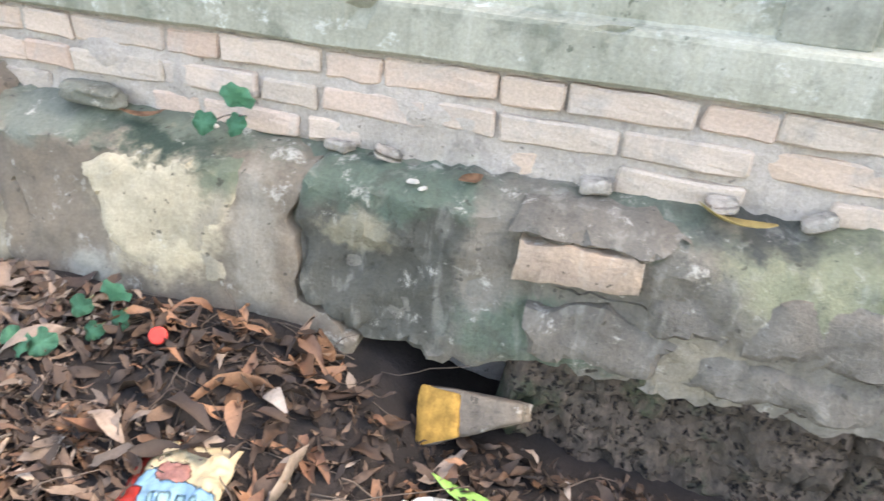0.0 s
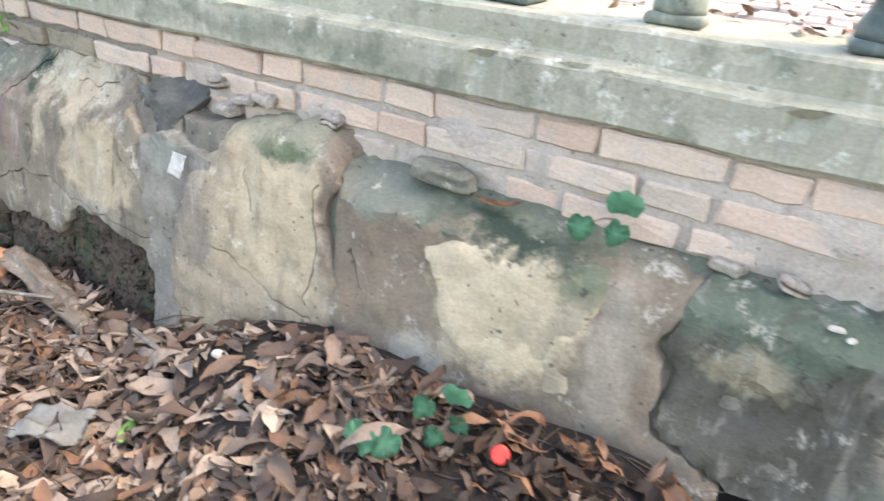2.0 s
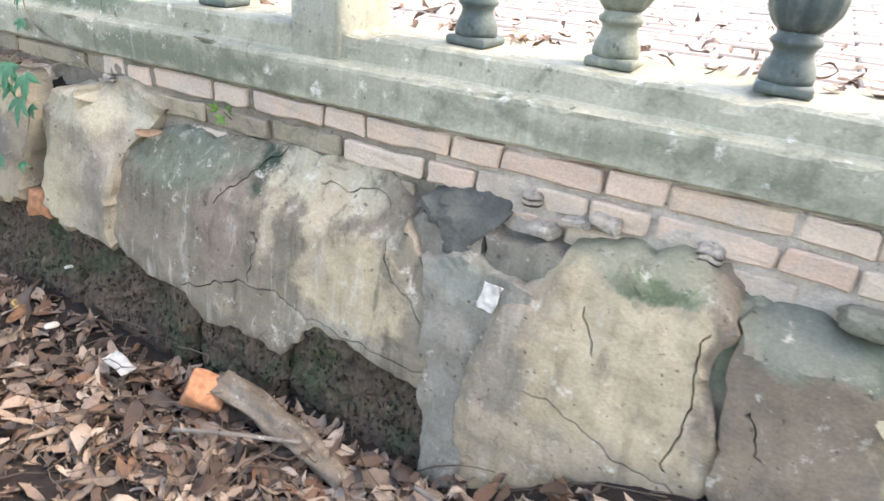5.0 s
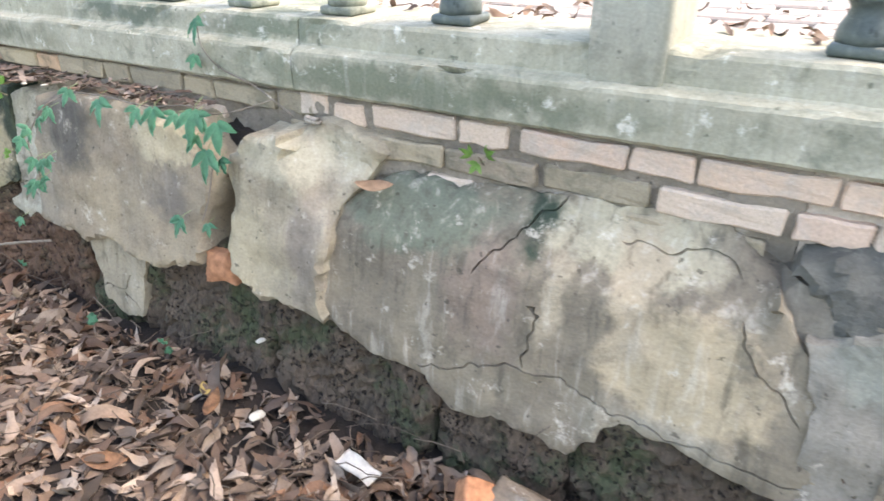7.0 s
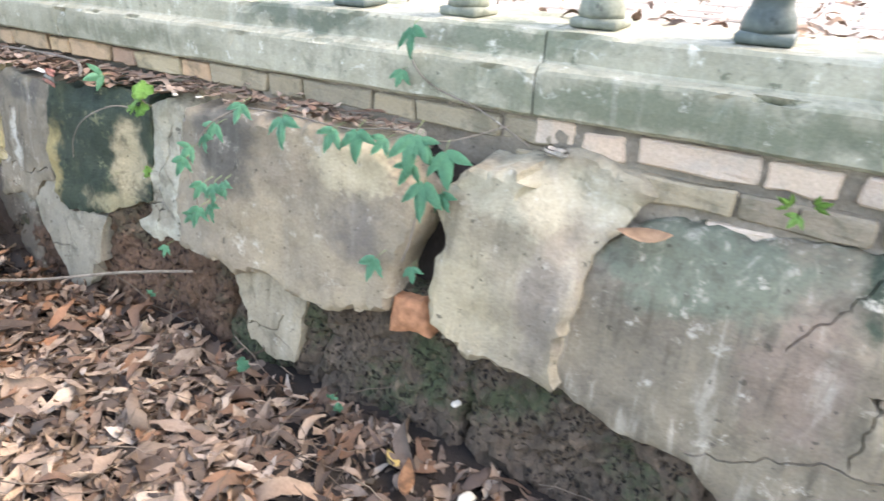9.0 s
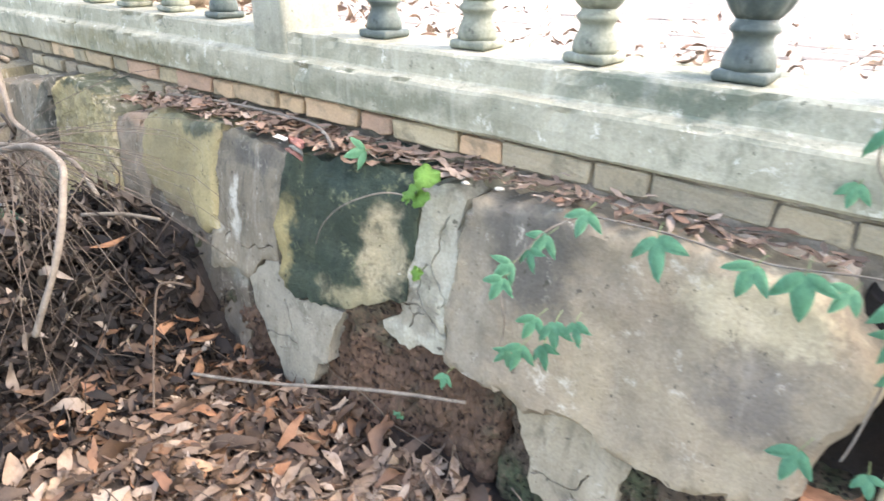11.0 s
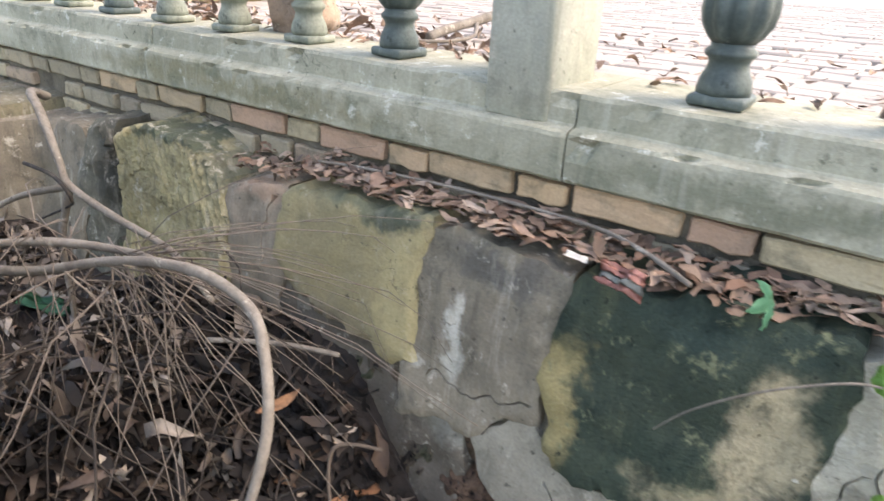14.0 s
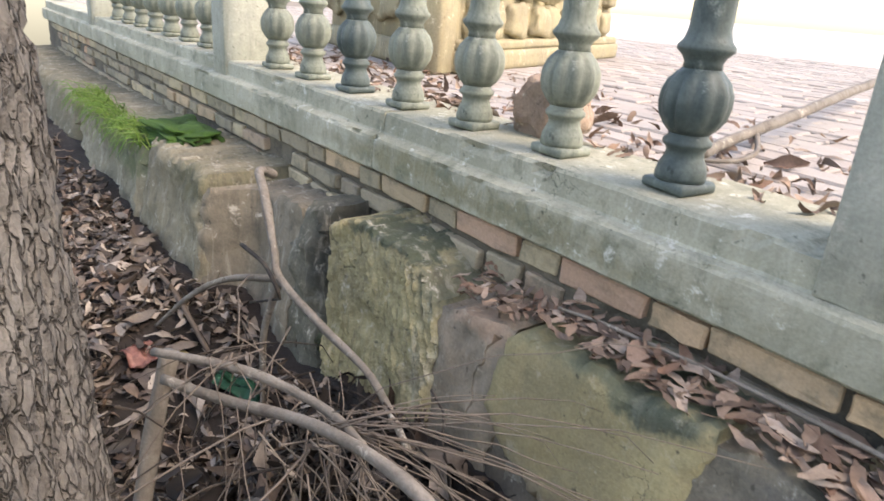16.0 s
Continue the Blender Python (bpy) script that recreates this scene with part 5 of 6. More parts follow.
tagged(litter("leaf_litter", 1300, on_ground(-2.4, 1.45, -1.3, -0.14, 0.02), 0.10, M_LITTER, 44, 0.4, 1.2), "long curled brown leaves on the litter", "leaf litter", kind="stuff")
tagged(litter("leaf_litter", 95, on_ground(1.0, 2.6, -0.9, -0.18, 0.014), 0.085, M_TANLEAF, 42, 0.4), "larger tan curled leaves on dark soil", "leaf litter", kind="stuff")
tagged(litter("leaf_litter", 2000, on_ground(-9.0, -5.0, -1.8, -0.2, 0.012), 0.095, M_LITTER, 13), "dry leaf litter along the wall foot", "leaf litter", kind="stuff")


def on_heap(r):
    x, y = r.gauss(-3.15, 0.24), r.gauss(-0.58, 0.16)
    if y > facing_y(x, 0.1) - 0.02:
        return None
    return (x, y, ground_z(x, y) + abs(r.gauss(0.02, 0.04)))


tagged(litter("leaf_heap", 330, on_heap, 0.094, M_HEAPLEAF, 24, 0.6, 1.5), "clumps of curled dead leaves on a mound", "leaf litter", kind="stuff")


def on_slope(r):
    x, y = r.gauss(-2.45, 0.16), r.gauss(-0.40, 0.10)
    return None if y > facing_y(x, 0.1) - 0.02 else (x, y, ground_z(x, y) + abs(r.gauss(0.015, 0.02)))


tagged(litter("leaf_heap", 75, on_slope, 0.072, M_TANLEAF, 43, 0.5), "tan and russet leaves below the facing", "leaf litter", kind="stuff")
# lower leaves of the heap, darkened in colour for the shade inside it
tagged(litter("leaf_heap", 900, on_heap, 0.09, M_SHADELEAF, 14, 0.7), "dead leaves caught in a twig heap", "leaf litter", kind="stuff")


def on_ledge(x0, x1, z):
    def place(r):
        x = r.uniform(x0, x1)
        y = r.uniform(facing_y(x, 0.62) + 0.01, -0.012)
        return (x, y, z + abs(r.gauss(0.006, 0.008)) + 0.012 * step(-0.12, 0.0, y))
    return place


tagged(litter("ledge_leaves", 330, on_ledge(-2.98, -1.68, 0.668), 0.070, M_LEDGE_LEAF, 15, 0.07, 0.4), "reddish-brown dry leaves lying on the stone ledge", "leaf litter", kind="stuff")
tagged(litter("ledge_leaves", 150, on_ledge(-1.68, -0.95, 0.680), 0.048, M_LEDGE_LEAF, 16, 0.12, 0.4), "dry brown leaves along the brick course", "leaf litter", kind="stuff")
tagged(litter("ledge_leaves", 60, on_ledge(-3.24, -3.0, 0.640), 0.055, M_LEDGE_LEAF, 17, 0.3, 0.6), "curled dry leaves in a gap of the facing", "leaf litter", kind="stuff")


def on_terrace(x0, x1, y0, y1):
    def place(r):
        return (r.uniform(x0, x1), y0 + (y1 - y0) * r.random() ** 1.6, 0.908 + abs(r.gauss(0, 0.006)))
    return place


tagged(litter("terrace_leaves", 700, on_terrace(-6.5, 3.0, 0.32, 1.5), 0.05, M_LEDGE_LEAF, 18), "dry leaves scattered on the terrace paving", "leaf litter", kind="stuff")
tagged(litter("terrace_leaves", 420, on_terrace(-5.6, -2.7, 0.30, 0.85), 0.06, M_LEDGE_LEAF, 48, 0.5, 1.2), "curled dry leaves drifted behind the balusters", "leaf litter", kind="stuff")


def on_coping(r):
    return (r.uniform(-5.0, 2.5), r.uniform(0.20, 0.29), 0.926 + abs(r.gauss(0, 0.004)))


tagged(litter("coping_leaves", 150, on_coping, 0.055, M_LEDGE_LEAF, 19), "dry leaves lodged behind the balusters", "leaf litter", kind="stuff")

# ---- single leaves ----
for x, y, z, ln, w, mat, rz, label in [
    (-0.80, -0.32, 0.02, 0.055, 0.028, M_YLEAF, 150, "small bright yellow fallen leaf on brown litter"),
    (-0.74, -0.35, 0.02, 0.10, 0.036, M_OLEAF, 120, "orange-brown fallen leaf lying on the litter"),
    (-0.39, -0.078, 0.588, 0.10, 0.052, M_TANDRY, 5, "dry tan leaf lying on the mossy stone ledge"),
    (2.66, -0.06, 0.578, 0.13, 0.034, M_YLEAF, 175, "yellow withered leaf on the stone ledge"),
    (2.30, -0.36, 0.10, 0.12, 0.034, M_GREEN, 170, "fresh yellow-green leaf on dark soil"),
    (1.78, -0.23, 0.12, 0.08, 0.034, M_OLEAF, 165, "orange-brown leaf on dark soil"),
    (1.97, -0.20, 0.12, 0.10, 0.034, M_OLEAF, 130, "long orange-brown leaf by the broken facing"),
    (0.90, -0.52, 0.03, 0.07, 0.030, M_GREEN, 120, "dark green fallen leaf on brown litter"),
    (-2.35, -0.42, 0.05, 0.095, 0.030, M_OLEAF, 140, "large curled orange-brown leaf near the wall"),
    (-2.44, -0.34, 0.08, 0.085, 0.026, M_OLEAF, 60, "curled russet leaf by the grey stone"),
    (2.20, -0.05, 0.562, 0.05, 0.032, M_OLEAF, 40, "small russet leaf on the mossy ledge"),
    (1.50, -0.05, 0.58, 0.10, 0.022, M_OLEAF, 8, "long brown curled leaf on the stone top"),
    (-0.78, -0.62, 0.03, 0.12, 0.05, M_OLEAF, 20, "broad orange-brown leaf on the litter"),
    (-2.66, -0.47, 0.36, 0.095, 0.028, M_OLEAF, 80, "hanging russet leaf caught in twigs"),
    (-4.06, -0.49, 0.06, 0.09, 0.045, M_YLEAF, 30, "pale yellow leaf beside the tree"),
]:
    single_leaf("fallen_leaf", ln, w, mat, pose(x, y, max(z, ground_z(x, y) + 0.018), 8, -6, rz), label, group="fallen leaves")

# ---- climbing vine and small plants ----


def heart_leaf(size, seed):
    """A heart-shaped leaf in the xz plane, tip down, with a folded midrib."""
    bm = bmesh.new()
    rim = []
    for i in range(30):
        th = 2 * math.pi * i / 30
        a = abs((th + math.pi) % (2 * math.pi) - math.pi)
        r = 0.78 + 0.22 * math.exp(-(a / 0.35) ** 2) - 0.30 * math.exp(-((a - math.pi) / 0.3) ** 2)
        r *= size * 0.62 * (1 + 0.05 * noise.noise(Vector((math.cos(th) * 2, math.sin(th) * 2, seed))))
        x, z = r * math.sin(th), -r * math.cos(th)
        rim.append(bm.verts.new((x, 0.22 * abs(x) + 0.25 * (z * z) / size - 0.004 * math.sin(a * 6), z)))
    mid = bm.verts.new((0, -0.002, -0.1 * size))
    for a, b in zip(rim, rim[1:] + rim[:1]):
        bm.faces.new((mid, a, b))
    bmesh.ops.solidify(bm, geom=bm.faces[:], thickness=0.0009)
    return bm


def lobed_leaf(size, seed):
    """A leaf of three pointed lobes hanging from its stalk, each folded along its rib and drooping."""
    bm = bmesh.new()
    rg = random.Random(int(seed * 100) + 5)
    for turn, k in ((0, 1.0), (-58 + rg.uniform(-12, 12), 0.80), (58 + rg.uniform(-12, 12), 0.80)):
        a = radians(turn)
        ln, w = size * k * rg.uniform(0.92, 1.08), size * 0.215 * k * rg.uniform(0.9, 1.15)
        droop = rg.uniform(0.10, 0.45)
        rows = []
        for i in range(8):
            u = i / 7
            half = w * max(0.02, math.sin(math.pi * (0.08 + 0.92 * u) ** 0.8)) ** 0.75
            row = []
            for q in (-1, -0.5, 0, 0.5, 1):
                lx, lz = q * half, -u * ln
                y = -0.10 * size * math.sin(u * 2.6) + droop * size * u * u * 0.4 + 0.30 * abs(lx) + 0.002 * math.sin(u * 17 + q * 3)
                row.append(bm.verts.new((lx * math.cos(a) + lz * math.sin(a), y, -lx * math.sin(a) + lz * math.cos(a) - 0.12 * size * u * u * abs(math.sin(a)))))
            rows.append(row)
        for p, q in zip(rows, rows[1:]):
            for i in range(4):
                bm.faces.new((p[i], p[i + 1], q[i + 1], q[i]))
    bmesh.ops.solidify(bm, geom=bm.faces[:], thickness=0.0008)
    return bm


def vine(label, stem, leaves, material, category="climbing plant", heart=False):
    v = thing("climbing_vine", label, category, group="climbing vines")
    if stem:
        part("stem", tube(smooth_line(stem), 0.0022, 0.0014, 6), M_BRANCH, v, "thin woody stem")
    for i, (x, y, z, s, rx, ry, rz) in enumerate(leaves):
        ob = part("leaf", heart_leaf(s, i * 1.3) if heart else lobed_leaf(s * 0.92, i * 1.3 + stem[0][0]), material, v)
        ob.matrix_basis = pose(x, y, z, rx if rx < 0 else -rx - 14, ry, rz)
        part("leaf_stalk", tube([(0, 0.001, -0.1 * s), (0.002, 0.006, 0.18 * s), (0.004, 0.022, 0.42 * s)], 0.0011, 0.0008, 5), M_STALK, ob)
    return v


vine("green lobed-leaf vine trailing over the stone ledge", [(-1.36, -0.15, 0.70), (-1.22, -0.145, 0.705), (-1.05, -0.145, 0.70), (-0.90, -0.14, 0.72), (-0.80, -0.13, 0.71), (-0.70, -0.04, 0.74)],
     [(-1.348, -0.165, 0.712, .058, 14, 10, 8), (-1.215, -0.168, 0.70, .076, 12, -18, 5), (-1.06, -0.168, 0.70, .062, 14, 12, -6), (-0.99, -0.172, 0.708, .074, 10, -8, 4), (-0.93, -0.155, 0.70, .050, 20, 30, 0), (-0.85, -0.165, 0.72, .092, 8, 4, 6), (-0.835, -0.165, 0.715, .060, 15, -35, 12), (-0.775, -0.165, 0.70, .076, 12, -12, 14), (-0.855, -0.165, 0.66, .055, 12, 25, 0), (-0.826, -0.165, 0.625, .086, 8, -4, 0), (-0.785, -0.16, 0.61, .050, 10, -40, 8)], M_VINE)
vine("green vine shoots hanging down the tan stone", [(-1.36, -0.15, 0.70), (-1.41, -0.21, 0.665), (-1.46, -0.25, 0.57), (-1.45, -0.25, 0.48), (-1.46, -0.25, 0.42)],
     [(-1.405, -0.200, 0.661, 0.056, 10, 25, 5), (-1.423, -0.225, 0.635, 0.045, 10, -30, 5), (-1.447, -0.247, 0.610, 0.050, 10, 40, 5), (-1.446, -0.272, 0.587, 0.052, 10, 20, 5), (-1.278, -0.300, 0.572, 0.045, 10, -30, 5), (-1.316, -0.300, 0.558, 0.056, 10, -15, 5), (-1.353, -0.300, 0.554, 0.050, 10, 20, 5), (-1.335, -0.300, 0.505, 0.045, 10, -25, 5), (-1.378, -0.300, 0.486, 0.054, 10, 12, 5), (-1.406, -0.300, 0.464, 0.038, 10, 40, 5), (-1.570, -0.280, 0.326, 0.038, 10, 0, 5)], M_VINE)
vine("small green vine leaves in the cracked joint", [(-0.86, -0.12, 0.58), (-0.87, -0.15, 0.48), (-0.88, -0.17, 0.43)],
     [(-0.934, -0.195, 0.435, .062, 10, 10, -10), (-0.842, -0.185, 0.435, .042, 10, -15, 10)], M_VINE)
vine("dry vine tendril with two green leaves on the coping", [(-0.66, -0.03, 0.70), (-0.78, -0.022, 0.755), (-0.90, -0.022, 0.79), (-0.955, -0.022, 0.84), (-0.96, -0.02, 0.90)],
     [(-0.95, -0.03, 0.905, .072, 12, -25, -10), (-0.975, -0.03, 0.815, .045, 12, 10, 5)], M_VINE)
vine("young bright green seedling on the ledge", [(-1.745, -0.13, 0.64), (-1.755, -0.15, 0.66), (-1.75, -0.16, 0.70)],
     [(-1.725, -0.165, 0.70, .060, 40, 20, 10), (-1.775, -0.165, 0.655, .055, 40, -20, -10), (-1.745, -0.165, 0.645, .045, 30, 5, 0), (-1.735, -0.19, 0.475, .034, 10, 0, 0)], M_GREEN, "seedling", True)
vine("pale dry grass stalk arching from the ledge", [(-1.76, -0.16, 0.635), (-1.82, -0.20, 0.645), (-1.92, -0.23, 0.60), (-2.00, -0.23, 0.53), (-2.05, -0.215, 0.46)], [(-1.765, -0.17, 0.65, .03, 20, 10, 5)], M_GREEN)
vine("green leaf among dry leaves on the ledge", [(-1.94, -0.10, 0.675), (-1.943, -0.13, 0.70)], [(-1.943, -0.14, 0.705, .060, 45, 70, 10)], M_VINE)
vine("two round green leaves growing from the ledge", [(1.72, -0.02, 0.60), (1.70, -0.06, 0.61), (1.685, -0.10, 0.60)],
     [(1.683, -0.11, 0.612, .048, 15, 0, 10), (1.745, -0.09, 0.655, .068, 15, 180, 10), (1.742, -0.095, 0.612, .045, 15, 10, -10)], M_VINE, "seedling", True)
vine("small fern sprig in the brick joint", [(-0.155, -0.005, 0.66), (-0.154, -0.03, 0.685)], [(-0.17, -0.035, 0.69, .030, 15, 120, 0), (-0.135, -0.035, 0.695, .032, 15, -120, 0), (-0.155, -0.035, 0.672, .030, 15, 30, 0)], M_GREEN)
vine("green seedlings standing in the leaf litter", [(1.55, -0.31, 0.20), (1.555, -0.30, 0.24), (1.56, -0.29, 0.275)],
     [(1.567, -0.29, 0.295, .062, -15, 170, 5), (1.585, -0.31, 0.255, .045, -20, -20, 0), (1.528, -0.335, 0.29, .046, -20, 30, 5), (1.56, -0.35, 0.25, .040, -30, 20, 0), (1.50, -0.41, 0.252, .056, -50, 20, 0), (1.465, -0.425, 0.248, .046, -50, -30, 0), (1.44, -0.415, 0.25, .040, -50, 60, 0)], M_VINE, "seedling", True)
vine("tiny green seedlings at the wall foot", [(-1.30, -0.30, 0.0), (-1.30, -0.30, 0.06)], [(-1.30, -0.30, 0.065, .04, -30, 20, 0), (-1.02, -0.27, 0.06, .03, -30, 160, 0), (-1.0, -0.27, 0.04, .024, -30, 60, 0), (-1.75, -0.24, 0.10, .03, -20, 160, 0)], M_VINE, "seedling", True)

# grass tufts and moss at the far ledge
rng2 = random.Random(21)
bm = bmesh.new()
for _ in range(330):
    x = rng2.choice((-6.3, -6.0, -5.75, -5.4, -5.2)) + rng2.gauss(0, 0.10)
    y = facing_y(x, 0.55) + rng2.uniform(-0.03, 0.10)
    p = Vector((x, y, 0.56))
    d = Vector((rng2.gauss(0.1, 0.5), rng2.gauss(-0.5, 0.4), 1.0)).normalized()
    ln = rng2.uniform(0.05, 0.16)
    tube_into(bm, [p, p + d * ln * 0.5, p + d * ln * 0.85 + Vector((0, -0.03, -0.03)), p + d * ln + Vector((0, -0.06, -0.10))], 0.0030, 0.0006, 3)
tagged(part("grass", bm, M_GRASS), "tufts of bright green grass on the stone ledge", "grass", kind="stuff")
bm = rock_bm(0.42, 0.18, 0.07, 3.0, 0.7, 5)
for v in bm.verts:
    v.co += Vector((-5.05, -0.16, 0.60))
tagged(part("moss_cushion", bm, M_MOSS), "bright and dark green moss cushion on the ledge", "moss")

# ---- stones and broken bricks ----
w = thing("wedge_stone", "wedge-shaped stone with a bright orange end face", "stone", at=pose(2.285, -0.20, 0.125, -38, -14, -4))
bm = box_bm(0.21, 0.085, 0.125, 0.008, 4, 0.010, 5)
for v in bm.verts:
    k = (v.co.x + 0.105) / 0.21
    v.co.z = v.co.z * (1 - 0.74 * k) + 0.026 * k
part("stone_body", bm, M_STONE, w)
bm = box_bm(0.088, 0.012, 0.118, 0.003, 4, 0.006, 8)
for v in bm.verts:
    k = (v.co.x + 0.042) / 0.085
    v.co.z = v.co.z * (1 - 0.32 * k) + 0.008 * k
o = part("orange_face", bm, M_RUST, w, "orange ochre end face")
o.matrix_basis = pose(-0.060, -0.0405, 0.001)
lg = thing("broken_brick", "broken orange brick half buried in leaves", "brick", at=pose(0.015, -0.315, 0.05, 25, 30, 35))
part("brick_body", box_bm(0.10, 0.085, 0.06, 0.005, 3, 0.006, 3), M_ORANGE, lg)
lg = thing("rotten_log", "rotten grey-brown log lying along the wall foot", "log")
part("log_body", tube(smooth_line([(0.03, -0.27, 0.055), (0.16, -0.285, 0.045), (0.30, -0.30, 0.03), (0.46, -0.325, 0.0)], 10), 0.036, 0.024, 18, 0.9), M_STONE, lg)
r = thing("field_stone", "rough reddish-brown stone lying behind the balusters", "stone", at=pose(-3.36, 0.27, 0.985))
part("stone_body", rock_bm(0.15, 0.13, 0.14, 2.0, 0.25, 4), M_REDSTONE, r)
br = thing("terrace_branch", "dead branch lying on the terrace paving", "branch")
part("limb", tube(smooth_line([(-3.02, 0.42, 0.935), (-3.06, 0.60, 0.95), (-3.15, 1.1, 0.98), (-3.35, 1.9, 1.0), (-3.6, 2.8, 1.0)]), 0.012, 0.022, 9, 0.2), M_BRANCH, br)
part("side_shoot", tube(smooth_line([(-3.08, 0.75, 0.955), (-3.0, 0.62, 0.93), (-2.98, 0.46, 0.925), (-3.05, 0.38, 0.925)]), 0.008, 0.004, 7, 0.2), M_BRANCH, br)
for x, y, z, s, sd in ((1.06, -0.012, 0.642, 0.04, 1), (0.80, -0.014, 0.632, 0.045, 2), (0.735, -0.02, 0.60, 0.05, 3), (0.70, -0.010, 0.655, 0.04, 8), (0.86, -0.010, 0.650, 0.045, 9), (2.64, -0.03, 0.588, 0.04, 4), (-0.60, -0.03, 0.70, 0.03, 5), (1.92, -0.012, 0.570, 0.045, 10), (2.02, -0.012, 0.568, 0.04, 11), (2.42, -0.016, 0.578, 0.045, 12), (2.80, -0.016, 0.582, 0.045, 13)):
    q = thing("rubble_stone", "small broken mortar lump on the ledge", "stone", group="rubble on the ledge", at=pose(x, y, z, 0, (sd * 13) % 24 - 12, (sd * 29) % 40 - 20))
    part("stone_body", box_bm(s * 1.3, s * 0.8, s * 0.55, 0.006, 3, 0.012, sd), M_LUMP, q)
q = thing("rubble_stone", "long mossy grey mortar lump on the ledge", "stone", group="rubble on the ledge", at=pose(1.36, -0.022, 0.592, 0, 4, 0))
part("stone_body", rock_bm(0.12, 0.055, 0.036, 6.4, 0.25, 4), stain("mossy_lump", (0.21, 0.21, 0.17), (0.14, 0.15, 0.115), [], streaks=0.0, bump=1.0), q)

# ---- litter of people: bottles, bags, scraps ----


def bottle(label, at, length, r, body_mat, cap_mat, band=None, band_label=""):
    b = thing("plastic_bottle", label, "bottle", group="bottles", at=at)
    prof = [(r * 0.6, 0.0), (r, 0.006), (r, length * 0.25), (r * 0.93, length * 0.30), (r, length * 0.35), (r, length * 0.62), (r * 0.8, length * 0.78), (r * 0.42, length * 0.88), (r * 0.40, length * 0.93)]
    part("body", lathe(prof, 24, lambda z, th: 1 + 0.04 * math.sin(3 * th + z * 60)), body_mat, b)
    part("cap", lathe([(r * 0.46, length * 0.92), (r * 0.47, length * 0.99), (r * 0.40, length)], 16), cap_mat, b)
    if band:
        part("label_band", lathe([(r * 1.02, length * 0.30), (r * 1.03, length * 0.33), (r * 1.03, length * 0.56), (r * 1.02, length * 0.58)], 24), band, b, band_label)
    return b


bottle("small clear plastic bottle with pale blue cap on litter", pose(0.225, -0.64, 0.035, 0, -88, 32), 0.155, 0.029, M_CLEAR, M_CAPBLUE, M_WHITE, "white translucent label")
bottle("crushed clear water bottle lying on dry leaves", pose(-0.02, -0.86, 0.030, 0, 88, 12), 0.17, 0.028, M_CLEAR, M_CLEAR, M_WHITE, "white label")
bottle("large clear bottle with red label on the leaves", pose(0.45, -0.98, 0.045, 0, 86, 52), 0.27, 0.038, M_CLEAR, M_CAPBLUE)
bottle("small white bottle lying on dark soil", pose(2.33, -0.40, 0.10, 0, -86, 12), 0.12, 0.022, M_WHITE, M_WHITE, M_FILM, "grey printed label")


def crumpled(name, label, category, at, sx, sy, bands, seed, amp=0.012, solid=0.0015):
    """A crumpled sheet in strips of colour along y."""
    th = thing(name, label, category, at=at)
    n = 14
    edges_ = np.linspace(0, 1, len(bands) + 1)
    for k, (mat, pname) in enumerate(bands):
        bm = bmesh.new()
        grid = []
        rows_ = max(3, int(n / len(bands)) + 1)
        for j in range(rows_ + 1):
            v = edges_[k] + (edges_[k + 1] - edges_[k]) * j / rows_
            row = []
            for i in range(n + 1):
                u = i / n
                x, y = (u - 0.5) * sx, (v - 0.5) * sy
                x += 0.006 * n3(x, y, seed, 30)
                y += 0.006 * n3(x, y, seed + 3, 30)
                row.append(bm.verts.new((x, y, 0.012 + amp * n3(x, y, seed, 22) + amp * 0.7 * abs(n3(x, y, seed + 2, 60)))))
            grid.append(row)
        for a, b in zip(grid, grid[1:]):
            for i in range(n):
                bm.faces.new((a[i], a[i + 1], b[i + 1], b[i]))
        bmesh.ops.solidify(bm, geom=bm.faces[:], thickness=solid)
        part(pname, bm, mat, th)
    return th


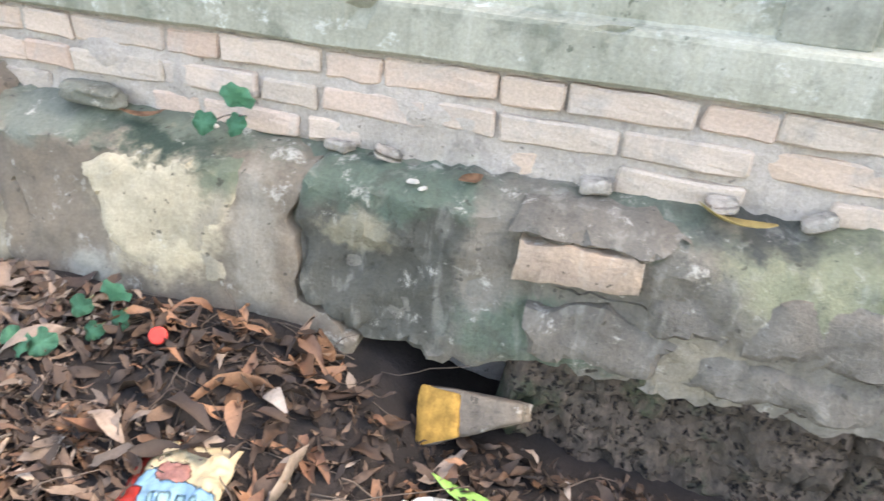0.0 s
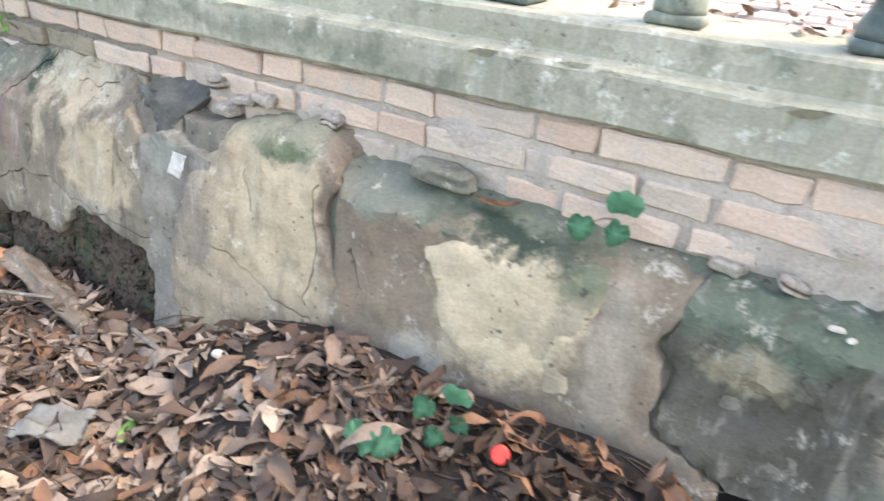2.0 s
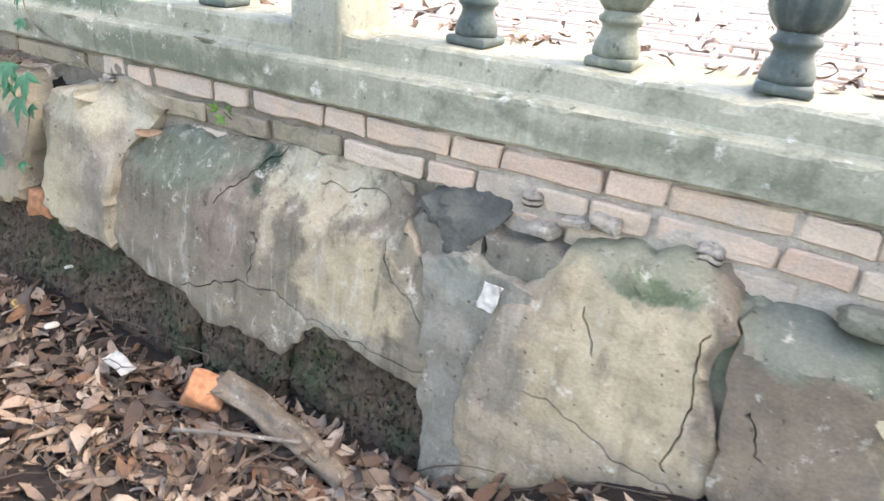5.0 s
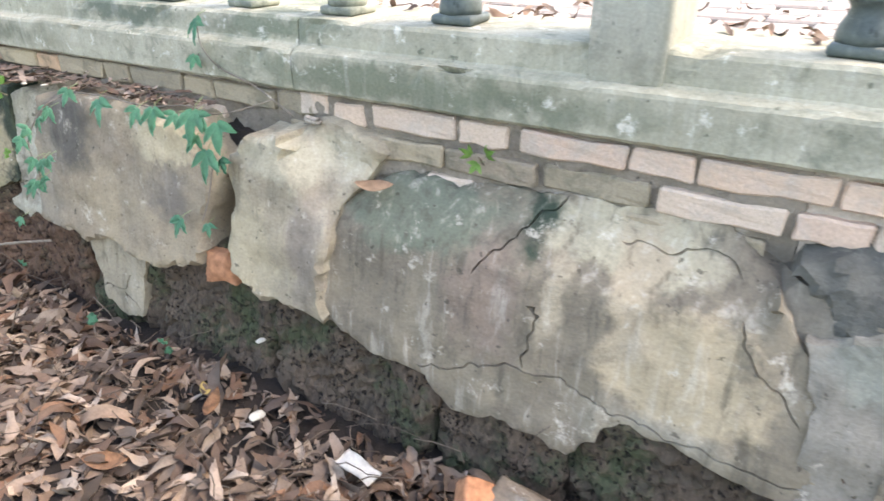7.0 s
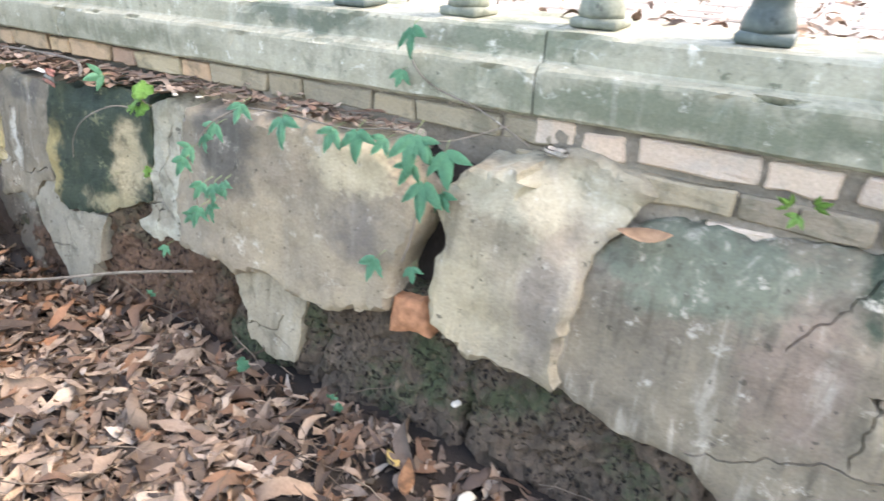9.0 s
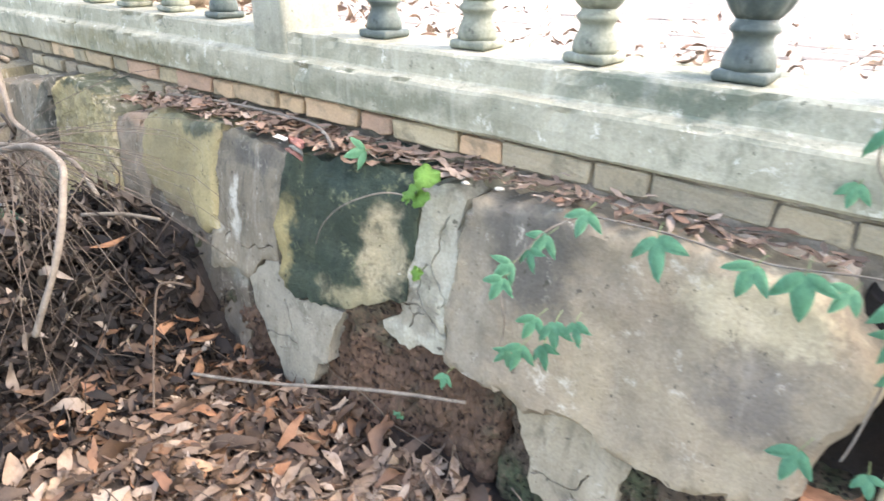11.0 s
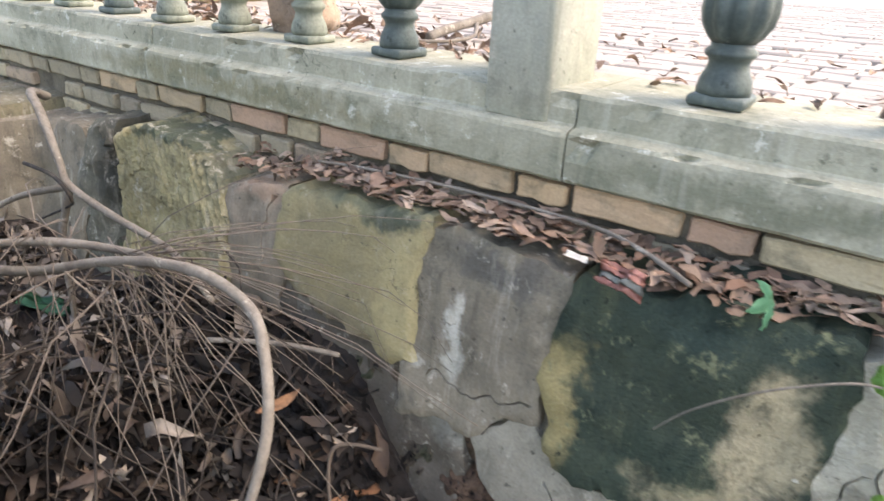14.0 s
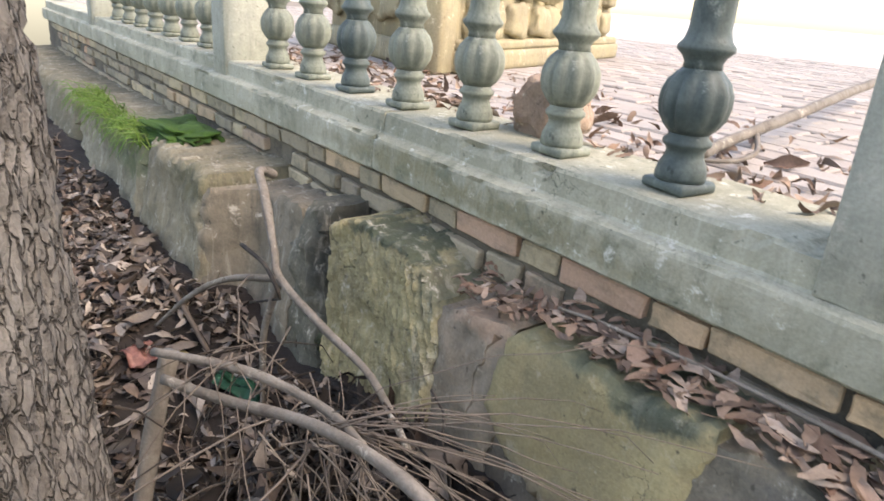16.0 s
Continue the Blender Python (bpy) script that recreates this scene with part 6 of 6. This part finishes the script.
def snack_bag(at, sx, sy):
    """A flattened crumpled bag: one creased sheet cut into its printed panels."""
    bag = thing("snack_bag", "crumpled snack bag, cream, orange-red and pale blue", "snack bag", at=at)
    n = 44

    def panel(u, v):
        wob = 0.03 * n3(u, v, 5, 6)
        if u < 0.13 + wob + 0.12 * (v < 0.35) or (v > 0.93 + wob and u < 0.5):
            return 0
        if ((u - 0.46) / 0.17) ** 2 + ((v - 0.54) / 0.13) ** 2 < 1 + wob * 4:
            return 1
        if 0.14 < v < 0.30 and 0.36 < u < 0.95 and int(u * 22) % 3 != 0:
            return 4
        return 2 if v < 0.44 + 0.10 * math.sin(u * 5) + wob else 3

    mats = [(M_RED, "red_panel", "orange-red side panel"), (M_PINK, "printed_badge", "red and white printed badge"), (M_BLUE, "blue_panel", ""), (M_CREAM, "cream_panel", ""), (M_CAPBLUE, "print_bars", "dark blue print bars")]
    for k, (mat, pname, lab) in enumerate(mats):
        bm = bmesh.new()
        made = {}

        def vert(i, j):
            if (i, j) not in made:
                x, y = (i / n - 0.5) * sx, (j / n - 0.5) * sy
                e = min(i, j, n - i, n - j) / n
                z = 0.020 * min(e * 5, 1.0) + 0.010 * n3(x, y, 4, 22) + 0.007 * abs(n3(x, y, 6, 50)) + 0.003 * n3(x, y, 8, 110)
                made[(i, j)] = bm.verts.new((x + 0.008 * n3(x, y, 1, 25), y + 0.008 * n3(x, y, 3, 25), z))
            return made[(i, j)]

        for i in range(n):
            for j in range(n):
                if panel((i + 0.5) / n, (j + 0.5) / n) == k:
                    bm.faces.new((vert(i, j), vert(i + 1, j), vert(i + 1, j + 1), vert(i, j + 1)))
        bmesh.ops.solidify(bm, geom=bm.faces[:], thickness=0.0012)
        part(pname, bm, mat, bag, lab)
    return bag


snack_bag(pose(1.865, -0.54, ground_z(1.865, -0.54) + 0.028, 6, 0, 8), 0.16, 0.16)
crumpled("plastic_film", "torn greyish-white plastic film on dry leaves", "plastic film", pose(0.77, -0.60, 0.035, 0, 0, 25), 0.15, 0.11, [(M_FILM, "film")], 9.0, 0.03)
crumpled("red_wrapper", "red plastic label torn from a bottle", "wrapper", pose(0.60, -0.86, 0.04, 0, 0, 60), 0.15, 0.06, [(M_RED, "film")], 10.0, 0.02)
crumpled("foam_scrap", "white curled foam scrap on dry leaves", "scrap", pose(-0.27, -0.35, 0.03, 10, 0, -12), 0.11, 0.045, [(M_WHITE, "sheet")], 11.0, 0.008)
p = crumpled("paper_scrap", "white torn paper scrap stuck on the stone", "scrap", pose(0.685, -0.135, 0.477, 78, 12, 5), 0.040, 0.062, [(M_WHITE, "sheet")], 12.0, 0.008)
crumpled("candy_wrapper", "faded pink-red wrapper hanging over the ledge", "wrapper", pose(-2.155, -0.160, 0.665, 42, 0, -18), 0.085, 0.042, [(M_PINK, "film"), (M_FILM, "pale_stripe"), (M_PINK, "film"), (M_PINK, "film")], 13.0, 0.030)
crumpled("paper_scrap", "small white paper scrap on the ledge", "scrap", pose(-2.25, -0.145, 0.670, 15, 0, 10), 0.04, 0.022, [(M_WHITE, "sheet")], 14.0, 0.006)
crumpled("green_package", "dark green and white packaging in the twig heap", "packaging", pose(-3.86, -0.37, ground_z(-3.86, -0.37) + 0.02, 0, 15, 40), 0.16, 0.12, [(M_GREENPLAST, "green_side"), (M_GREENPLAST, "green_side"), (M_FILM, "pale_side")], 15.0, 0.02)
crumpled("pink_bag", "pale pink plastic bag at the tree foot", "plastic bag", pose(-4.10, -0.585, ground_z(-4.10, -0.585) + 0.01, 0, 10, 10), 0.10, 0.10, [(M_PINK, "film")], 16.0, 0.03)
c = thing("bottle_cap", "bright red plastic bottle cap lying on soil", "bottle cap", at=pose(1.672, -0.31, ground_z(1.672, -0.31) + 0.014, 48, 20, 20))
part("cap_shell", lathe([(0.0165, 0.0), (0.0175, 0.002), (0.0175, 0.012), (0.0165, 0.014), (0.012, 0.0145)], 28, lambda z, th: 1 + 0.02 * math.cos(14 * th)), M_RED, c)


def shell(x, y, z, s, label, rz=0):
    q = thing("snail_shell", label, "shell", group="shells", at=pose(x, y, z, 0, 0, rz))
    bm = rock_bm(s * 1.5, s, s * 0.6, x, 0.12, 3)
    for v in bm.verts:
        if v.co.z < 0:
            v.co.z *= 0.4
    part("shell_body", bm, M_SHELL, q)


shell(2.095, -0.075, 0.548, 0.013, "white broken shell on the mossy ledge", 10)
shell(2.118, -0.085, 0.542, 0.010, "white broken shell on the mossy ledge", 60)
shell(-1.66, -0.115, 0.682, 0.011, "white shell lying on the leafy ledge", -20)
shell(-1.585, -0.097, 0.682, 0.011, "white shell lying on the leafy ledge", 30)
shell(1.66, -0.05, 0.578, 0.014, "white pebble on the stone top", 0)
shell(0.99, -0.33, ground_z(0.99, -0.33) + 0.02, 0.02, "white pebble among dry leaves", 0)
shell(-0.72, -0.18, 0.118, 0.014, "white shell bit in the footing joint", 70)
shell(-0.60, -0.33, 0.025, 0.022, "white stone bit among dry leaves", 70)

# ---- paving bricks, the nearest as pieces, the rest joined ----
PAVE = []
for s in (1, 2, 3):
    me = bpy.data.meshes.new("paving_brick")
    bm = box_bm(0.208, 0.098, 0.05, 0.006, 0, 0.003, s + 30)
    bm.to_mesh(me)
    bm.free()
    me.materials.append(M_PAVER)
    PAVE.append(me)
rng3 = random.Random(8)
far_v, far_f = [], []
proto = bmesh.new()
proto.from_mesh(PAVE[0])
pv = [v.co.copy() for v in proto.verts]
pf = [[v.index for v in f.verts] for f in proto.faces]
proto.free()
for j in range(62):
    y = 0.36 + 0.106 * j
    for i in range(88):
        x = -14.0 + 0.216 * i + (0.108 if j % 2 else 0)
        z = 0.876 + rng3.uniform(-0.004, 0.004) + 0.006 * n3(x, y, 0, 1.5)
        m = pose(x, y, z, rng3.uniform(-1.5, 1.5), rng3.uniform(-1, 1), rng3.uniform(-1.5, 1.5))
        if j < 8 and -5.2 < x < 1.8:
            ob = new("paving_brick", rng3.choice(PAVE))
            ob.parent = paving
            ob.matrix_basis = m
        else:
            b0 = len(far_v)
            far_v.extend(tuple(m @ c) for c in pv)
            far_f.extend(tuple(b0 + k for k in f) for f in pf)
me = bpy.data.meshes.new("far_paving")
me.from_pydata(far_v, [], far_f)
tagged(mesh_part("far_paving", me, M_PAVER_FAR, paving, smooth=False), kind="stuff")
